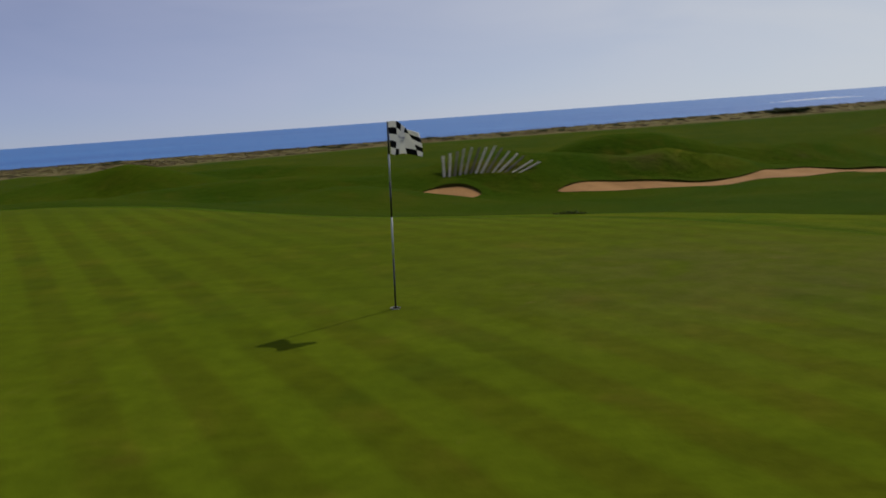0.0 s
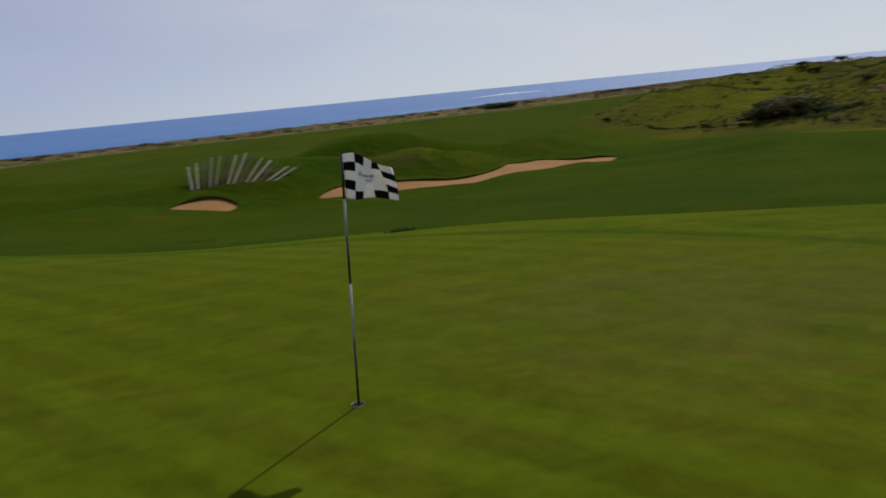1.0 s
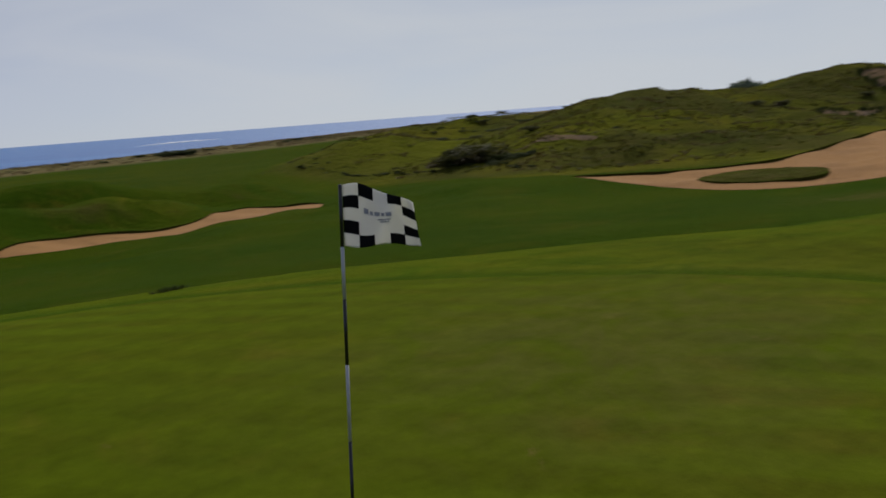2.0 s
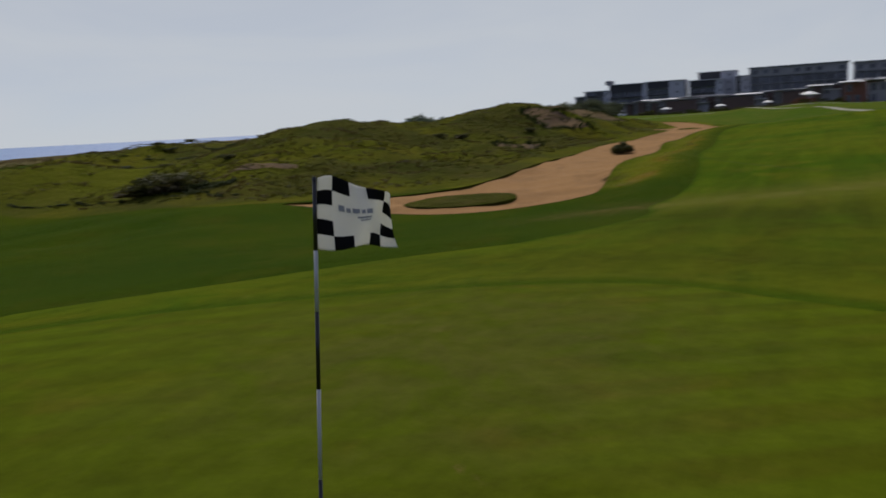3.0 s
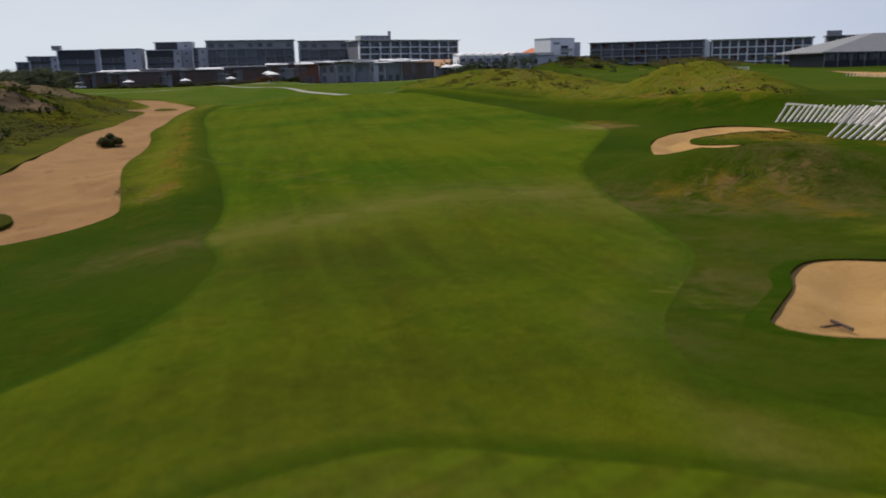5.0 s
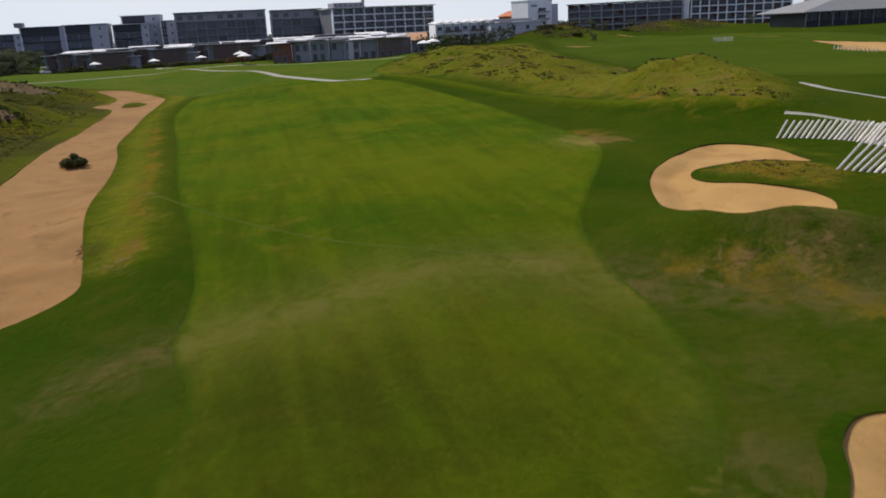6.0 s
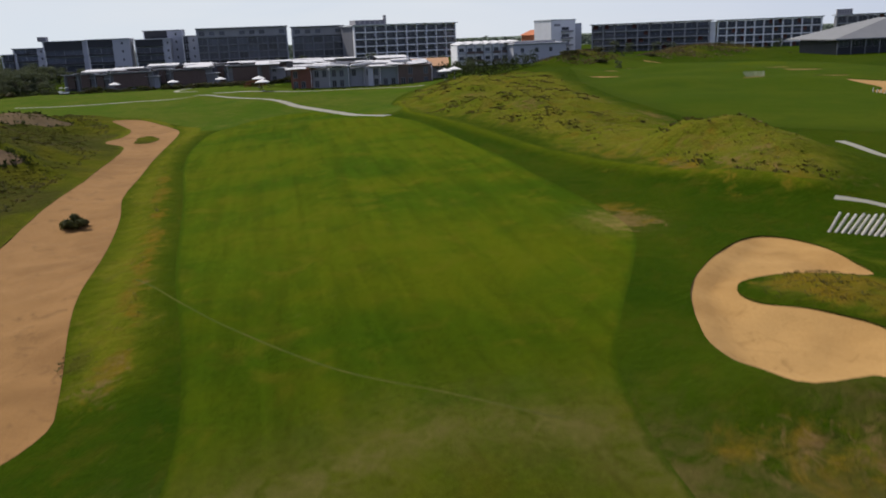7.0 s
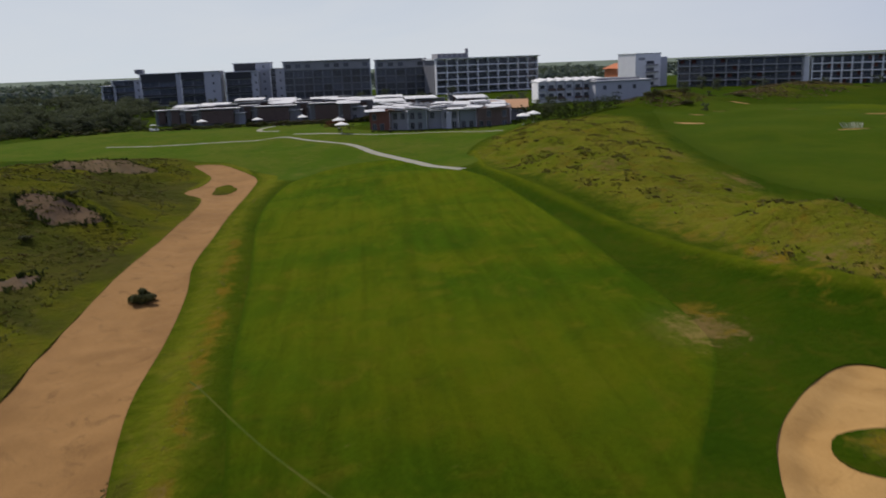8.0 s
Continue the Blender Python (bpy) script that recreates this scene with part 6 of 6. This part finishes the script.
for p, w, d, h, tb in (((290, 65), 4.5, 8, 6.2, (1, 3.2)), ((286, 60), 5, 8, 6.6, (1, 3.6)), ((284, 54.5), 4.5, 8, 6.0, (.6, 2.6)), ((281, 49.5), 13, 10, 6.4, (1.2, 11.5)), ((284, 35.8), 4.4, 8, 7.0, (1, 3)),
                       ((280, 31), 13, 10, 6.6, (1.0, 11)), ((284, 17.4), 4.2, 8, 7.2, (1, 3)), ((272, 12.6), 12.5, 10, 6.9, (1.5, 10.5)), ((276, -.6), 5, 9, 6.6, (1, 3.4))):
    villa("low villa with brown timber bay and white roof", p, w, d, z_at(*p) + .3, h * .77, tb, -1.5)
for x, y, s, tilt in ((300, 52, 9, 4), (298, 40, 8, -4), (300, 28, 10, 5), (296, 18, 8, -5), (292, 6, 9, 4), (330, 44, 10, 3), (318, 10, 10, -3)):
    villa("rear villa with a tilted white roof", (x, y), s, 8, z_at(x, y) + .3, 5.6, (1, s * .55), tilt)
for x, y, s, tilt in ( (296, 60, 7, 3), (293, 46, 7, -3), (291, 26, 6, 3), (286, 8, 6, -3), (283, -4, 7, 3), (262, -1, 8, -3), (256, 3, 6, 3), (318, 30, 9, 3), (306, 34, 9, -3), (308, 14, 9, 3), (302, -2, 9, -3), (290, -10, 8, 3), (276, -9, 7, -3), (250, -8, 8, 3), (246, -20, 8, -3), (244, -32, 8, 3), (262, -18, 9, 3), (266, -32, 8, -3)):
    villa("rear villa with a tilted white roof", (x, y), s, 8, z_at(x, y) + .3, 5.6, (1, s * .55), tilt)


def long_villa():
    """The two-storey pale row nearest the course, under a raft of tilted white roofs."""
    p, q = (213, -5.4), (206, -40)
    m, w = frame_of(p, q, z_at(210, -20) - .2)
    ob = thing("villa_row", m, "long two-storey grey villa row with many white roofs", "villa", "villas before the hotel")
    r = random.Random(9)
    cuts = [0, 5.2, 9.6, 14.5, 18.2, 22.4, 26.8, w]
    for k, (a, b) in enumerate(zip(cuts, cuts[1:])):
        back = (0, .9, .3, 1.3, .2, .7, -.4)[k]
        last = k in (0, 6)
        part("wall", boxed(a + .02, b - .02, back, 11, -2, 5.0 - (.3 if k % 2 else 0)), MAT_REDWOOD if k == 0 else MAT_TIMBER if last else (MAT_WALL_P, MAT_WALL_G, MAT_WALL_V)[k % 3], ob, "brown timber end" if last else "")
        win = window_mesh(1.1, 1.7)
        for x in np.arange(a + .6, b - 1.5, 1.9):
            for z in (.3, 2.75):
                if r.random() < .62:
                    put_window(ob, win, float(x), back - .03, z)
        part("downpipe", tubed((b - .1, back - .1, -1), (b - .1, back - .1, 4.8), .07, .07, 6), MAT_WALL_W, ob)
    for row in range(5):
        for k in range(7):
            x0 = -1.0 + k * (w - 3) / 6.4 + r.uniform(-.5, .5)
            y0 = -1.5 + row * 4.6 + r.uniform(-.5, .5)
            high = 5.15 + row * .16 + r.uniform(-.1, .18)
            bm = boxed(x0, x0 + w / 7 + r.uniform(-.9, .3), y0, y0 + 3.9 + r.uniform(-.4, .4), high, high + .14, bevel=.03)
            bmesh.ops.rotate(bm, verts=bm.verts, cent=(x0 + 2.5, y0 + 2, high), matrix=Matrix.Rotation(radians(r.uniform(-14, 14)), 3, "Z"))
            bmesh.ops.rotate(bm, verts=bm.verts, cent=(x0 + 2.5, y0 + 2, high), matrix=Matrix.Rotation(radians(r.choice((-5, -3, 3, 5))), 3, r.choice("XY")))
            part("roof_panel", bm, MAT_ROOF_W, ob, "tilted white roof panel")
    part("entrance_frame", boxed(19.3, 20.6, -.5, .5, 0, 4.4), MAT_WALL_B, ob, "white entrance frame")
    part("rear_wall", boxed(.5, w - .5, 11, 21, -2, 5.0), MAT_WALL_G, ob)
    part("terrace", boxed(-1, w + 1, -3.2, 1, -.6, .12), MAT_PATH, ob, "pale terrace strip")
    bm = boxed(w - 6, w + 4.5, 17, 25, 4.6, 4.9)
    bmesh.ops.rotate(bm, verts=bm.verts, cent=(w, 21, 4.7), matrix=Matrix.Rotation(radians(14), 3, "X"))
    part("tiled_roof", bm, MAT_TILE, ob, "low sloping terracotta roof")
    part("rear_wall", boxed(w - 5.5, w + 4, 18, 24.5, -2, 3.9), MAT_WALL_G, ob)


long_villa()

# ---- white terraces and the right-hand hotel wing ----


def saw_terrace():
    m, w = frame_of((300, -68.5), (301, -92), 4)
    ob = thing("terrace_row", m, "row of narrow white terraces with pitched white roofs", "terrace houses")
    n = 7
    bay = w / n
    win = window_mesh(bay * .55, 1.8)
    for k in range(n):
        part("wall", boxed(k * bay, (k + 1) * bay - .05, 1.0, 10, -3, 6.0), MAT_WALL_W, ob)
        bm = bmesh.new()
        a, b = k * bay - .2, (k + 1) * bay - .1
        v = [bm.verts.new(c) for c in ((a, -.6, 6.0), (b, -.6, 6.9), (b, 10.5, 7.3), (a, 10.5, 6.4), (a, -.6, 6.2), (b, -.6, 7.1), (b, 10.5, 7.5), (a, 10.5, 6.6))]
        for f in ((3, 2, 1, 0), (4, 5, 6, 7), (0, 1, 5, 4), (1, 2, 6, 5), (2, 3, 7, 6), (3, 0, 4, 7)):
            bm.faces.new([v[i] for i in f])
        part("roof", bm, MAT_ROOF_W, ob, "pitched white roof")
        part("party_wall", boxed(k * bay - .12, k * bay + .12, 0, 1.0, -3, 6.0), MAT_WALL_B, ob)
        for z in (.2, 3.2):
            put_window(ob, win, k * bay + bay * .2, .97, z)
            part("balcony", boxed(k * bay + .15, (k + 1) * bay - .2, .1, .2, z - .3, z + .6), MAT_TIMBER if k % 3 else MAT_WALL_B, ob)


saw_terrace()


def white_wing():
    m, w = frame_of((296, -88.5), (300, -110.5), 3.5)
    ob = thing("white_wing", m, "plain white two-storey wing with a low roof", "hotel", "hotel blocks")
    part("wall", boxed(0, w, 0, 14, -3, 6.0), MAT_WALL_B, ob)
    bm = boxed(-.6, w + .4, -.6, 14.6, 6.2, 6.5)
    part("roof", bm, MAT_ROOF_W, ob, "flat white roof")
    bm = boxed(2, w - 3, 3, 12, 6.5, 7.3)
    part("skylight", bm, MAT_WALL_G, ob)
    win = window_mesh(1.4, 1.6)
    for x in (3, 9, 15):
        put_window(ob, win, x, -.03, 3.2)


white_wing()


def stair_tower():
    m, w = frame_of((385.2, -134.8), (394.5, -155.6), 2)
    ob = thing("stair_tower", m, "white slab-sided hotel stair tower with balconies", "hotel", "hotel blocks")
    part("wall", boxed(0, w * .72, 0, 12, -3, 17), MAT_WALL_W, ob)
    part("rear_wall", boxed(w * .72, w, 2, 14, -3, 15.5), MAT_WALL_B, ob)
    part("parapet", boxed(-.2, w * .72 + .2, -.2, 12.2, 17, 17.5), MAT_ROOF_W, ob)
    slot = window_mesh(5.0, 1.5)
    for j in range(4):
        put_window(ob, slot, 7.0, -.03, 2.4 + j * 3.3)
        part("balcony", boxed(6.5, 14, -1.2, 0, 1.6 + j * 3.3, 2.3 + j * 3.3), MAT_WALL_G, ob)
    part("panel", boxed(2, 6, -.08, 0, 14.2, 15.4), MAT_WALL_G, ob)
    part("rear_store", boxed(4, 12.5, 16, 26, -3, 10.6), MAT_ORANGE, ob, "orange brick walls")
    bm = bmesh.new()
    v = [bm.verts.new(c) for c in ((3.2, 15.2, 10.6), (13.3, 15.2, 10.6), (13.3, 26.8, 10.6), (3.2, 26.8, 10.6), (7, 20, 13.2), (9.5, 20, 13.2), (9.5, 22, 13.2), (7, 22, 13.2))]
    for f in ((0, 1, 5, 4), (1, 2, 6, 5), (2, 3, 7, 6), (3, 0, 4, 7), (4, 5, 6, 7), (3, 2, 1, 0)):
        bm.faces.new([v[i] for i in f])
    part("tiled_roof", bm, MAT_ORANGE, ob, "hipped orange tiled roof")


stair_tower()
block, w, h = loggia_block("long grid-fronted hotel wing with shaded loggias", (371, -150), (341.5, -193.5), 3.2, 15.9, 4, 10, 15, 1.8, .45, .5, MAT_WALL_G, MAT_WALL_D, MAT_ROOF_G, .25)
part("link", boxed(w - .5, w + 2.6, 1, 12, -3, h - .5), MAT_WALL_W, block, "pale stair link")
# this front lies in shade; sunlight on it is put into the white frame
block, w, h = loggia_block("white-framed end of the hotel wing, coloured as if sunlit", (339.5, -196.5), (316, -231), 2.8, 15.6, 4, 11, 15, 1.8, .45, .55, MAT_WALL_W, MAT_WALL_D, MAT_ROOF_G, .3)
block, w, h = loggia_block("farther hotel wing with a plain flat roof", (313, -236), (296, -262), 2.8, 15.8, 4, 8, 15, 1.6, .45, .5, MAT_WALL_G, MAT_WALL_D, MAT_ROOF_G, .1)
roof_plant(block, 0, 6, 4, 9, h + .4, False)


def pavilion():
    """A wide low clubhouse under a great hipped grey roof."""
    m, w = frame_of((230.5, -172.4), (224.5, -226), 5.2)
    ob = thing("clubhouse", m, "low clubhouse under a wide grey hipped roof", "clubhouse")
    # near-black wall: the shade under the wide eaves is put into its colour
    part("wall", boxed(3, w - 3, 4, 26, -3, 2.6), MAT_SCREEN, ob)
    bm = bmesh.new()
    e, r = 2.9, 9.0
    v = [bm.verts.new(c) for c in ((0, 0, e), (w, 0, e), (w, 30, e), (0, 30, e), (w * .46, 12, r), (w * .62, 12, r), (w * .62, 18, r), (w * .46, 18, r), (0, 0, e - .35), (w, 0, e - .35), (w, 30, e - .35), (0, 30, e - .35))]
    for f in ((0, 1, 5, 4), (1, 2, 6, 5), (2, 3, 7, 6), (3, 0, 4, 7), (4, 5, 6, 7), (8, 9, 1, 0), (9, 10, 2, 1), (10, 11, 3, 2), (11, 8, 0, 3), (11, 10, 9, 8)):
        bm.faces.new([v[i] for i in f])
    part("roof", bm, MAT_SLATE, ob, "wide grey hipped roof")
    for k in range(12):
        x = 1.5 + k * (w - 3) / 11
        part("post", tubed((x, 1.2, -2), (x, 1.2, e), .16, .16, 8), MAT_WALL_G, ob)
    win = window_mesh(3.2, 2.1)
    for k in range(12):
        put_window(ob, win, 3.6 + k * (w - 8) / 12, 3.97, .2)


pavilion()

# ---- garden things ----
MAT_CANVAS = plain("white_parasol_canvas", (.78, .77, .73), .85, .2, 0, .06, 2)
MAT_METAL = plain("grey_metal_pole", (.35, .35, .36), .4, .5, .8, .1, 5)


def parasol():
    ob = thing("parasol", pose(0, 0, 0), "open white canvas parasol on a terrace", "parasol", "parasols by the villas")
    part("pole", tubed((0, 0, -.3), (0, 0, 2.75), .04, .04, 8), MAT_METAL, ob)
    bm = bmesh.new()
    n = 8
    ring = [bm.verts.new((1.75 * math.cos(k * math.pi / 4), 1.75 * math.sin(k * math.pi / 4), 2.15)) for k in range(n)]
    mid = [bm.verts.new((.95 * math.cos(k * math.pi / 4), .95 * math.sin(k * math.pi / 4), 2.45)) for k in range(n)]
    low = [bm.verts.new((1.75 * math.cos(k * math.pi / 4), 1.75 * math.sin(k * math.pi / 4), 1.98)) for k in range(n)]
    top = bm.verts.new((0, 0, 2.8))
    for k in range(n):
        j = (k + 1) % n
        bm.faces.new((ring[k], ring[j], mid[j], mid[k]))
        bm.faces.new((mid[k], mid[j], top))
        bm.faces.new((low[k], low[j], ring[j], ring[k]))
    part("canopy", bm, MAT_CANVAS, ob, "white eight-sided canvas canopy")
    part("foot", boxed(-.35, .35, -.35, .35, -.3, .08), MAT_WALL_G, ob)
    return ob


spots = [(268, 46), (264, 28.5), (262, 14.5), (206, 1.5), (196, -41), (199, -44), (219, 2.5), (258, 1.5)]
sunshade = parasol()
sunshade.matrix_world = pose(spots[0][0], spots[0][1], z_at(*spots[0]))
for k, (x, y) in enumerate(spots[1:]):
    copy_thing(sunshade, pose(x, y, z_at(x, y), 0, 0, 20 * k))
MAT_CART = plain("white_cart_body", (.70, .70, .68), .35, .5, 0, .06, 3)
MAT_TYRE = plain("black_rubber", (.015, .015, .015), .85, .2, 0, .1, 9)
MAT_SEAT = plain("dark_seat_vinyl", (.05, .045, .04), .5, .4, 0, .1, 6)


def golf_cart(x, y, turn):
    ob = thing("golf_cart", pose(x, y, z_at(x, y) + .02, 0, 0, turn), "white golf cart with a flat roof by the trees", "golf cart", "parked golf carts")
    part("body", boxed(-1.15, 1.15, -.6, .6, .28, .72, bevel=.08), MAT_CART, ob)
    part("cowl", boxed(.65, 1.15, -.55, .55, .7, 1.0, bevel=.07), MAT_CART, ob)
    part("seat", boxed(-.55, .05, -.52, .52, .72, .86, bevel=.04), MAT_SEAT, ob)
    part("backrest", boxed(-.68, -.52, -.52, .52, .84, 1.3, bevel=.04), MAT_SEAT, ob)
    part("roof", boxed(-.95, .85, -.62, .62, 1.86, 1.93, bevel=.03), MAT_CART, ob, "flat white roof")
    for px, py in ((.78, .55), (.78, -.55), (-.82, .55), (-.82, -.55)):
        part("roof_post", tubed((px, py, .7), (px * .95, py, 1.88), .022, .022, 6), MAT_METAL, ob)
    for px, py in ((.78, .52), (.78, -.52), (-.75, .52), (-.75, -.52)):
        tyre = part("wheel", tubed((px, py - .09, .23), (px, py + .09, .23), .23, .23, 16), MAT_TYRE, ob)
        part("rim", tubed((px, py - .1, .23), (px, py + .1, .23), .12, .12, 12), MAT_METAL, tyre)


golf_cart(254.5, 57.2, 110)
golf_cart(258.5, 58.6, 100)

# ---- far things ----


def far_woods():
    """Distant belts of trees inland, as one loose mass of leaf clumps."""
    r = random.Random(5)
    lumps = []
    for k in range(900):
        a = radians(r.uniform(62, 150))
        d = r.uniform(620, 1500)
        x, y = math.sin(a) * d, math.cos(a) * d
        if y < coast(np.array([x]))[0] - 60:
            lumps.append((Vector((x, y, 1 + r.uniform(1, 4))), r.uniform(6, 14)))
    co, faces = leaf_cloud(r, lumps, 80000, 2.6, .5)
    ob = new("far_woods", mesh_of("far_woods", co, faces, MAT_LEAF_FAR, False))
    tagged(ob, "low distant woods in haze-paled colour beyond the hotel", "woodland", "", "stuff")


# paler, bluer leaves: the haze over the woods is put into their colour
MAT_LEAF_FAR = leaf_material("hazed_woods_leaves", (.075, .105, .090), (.11, .135, .115))
far_woods()


def wave_crest():
    """A breaking crest: a ragged low ridge of foam on the sea."""
    r = random.Random(12)
    bm = bmesh.new()
    for k in range(60):
        u = r.uniform(-1, 1)
        x, y = 420 + u * 62, 960 + u * 16 + r.uniform(-5, 5)
        s = (1 - abs(u) ** 1.5) * r.uniform(.4, 1) + .15
        q = bmesh.ops.create_icosphere(bm, subdivisions=1, radius=1)
        bmesh.ops.transform(bm, verts=q["verts"], matrix=Matrix.LocRotScale((x, y, SEA_Z + .1), Euler((0, 0, r.uniform(-.2, .4))), (9 * s, 2.5 * s, 1.7 * s)))
    me = bpy.data.meshes.new("wave_crest")
    bm.to_mesh(me)
    bm.free()
    me.materials.append(plain("white_sea_foam", (.75, .77, .78), .7, .2, 0, .15, .3))
    tagged(new("wave_crest", me), "white breaking wave crest out at sea", "wave", "", "stuff")


wave_crest()
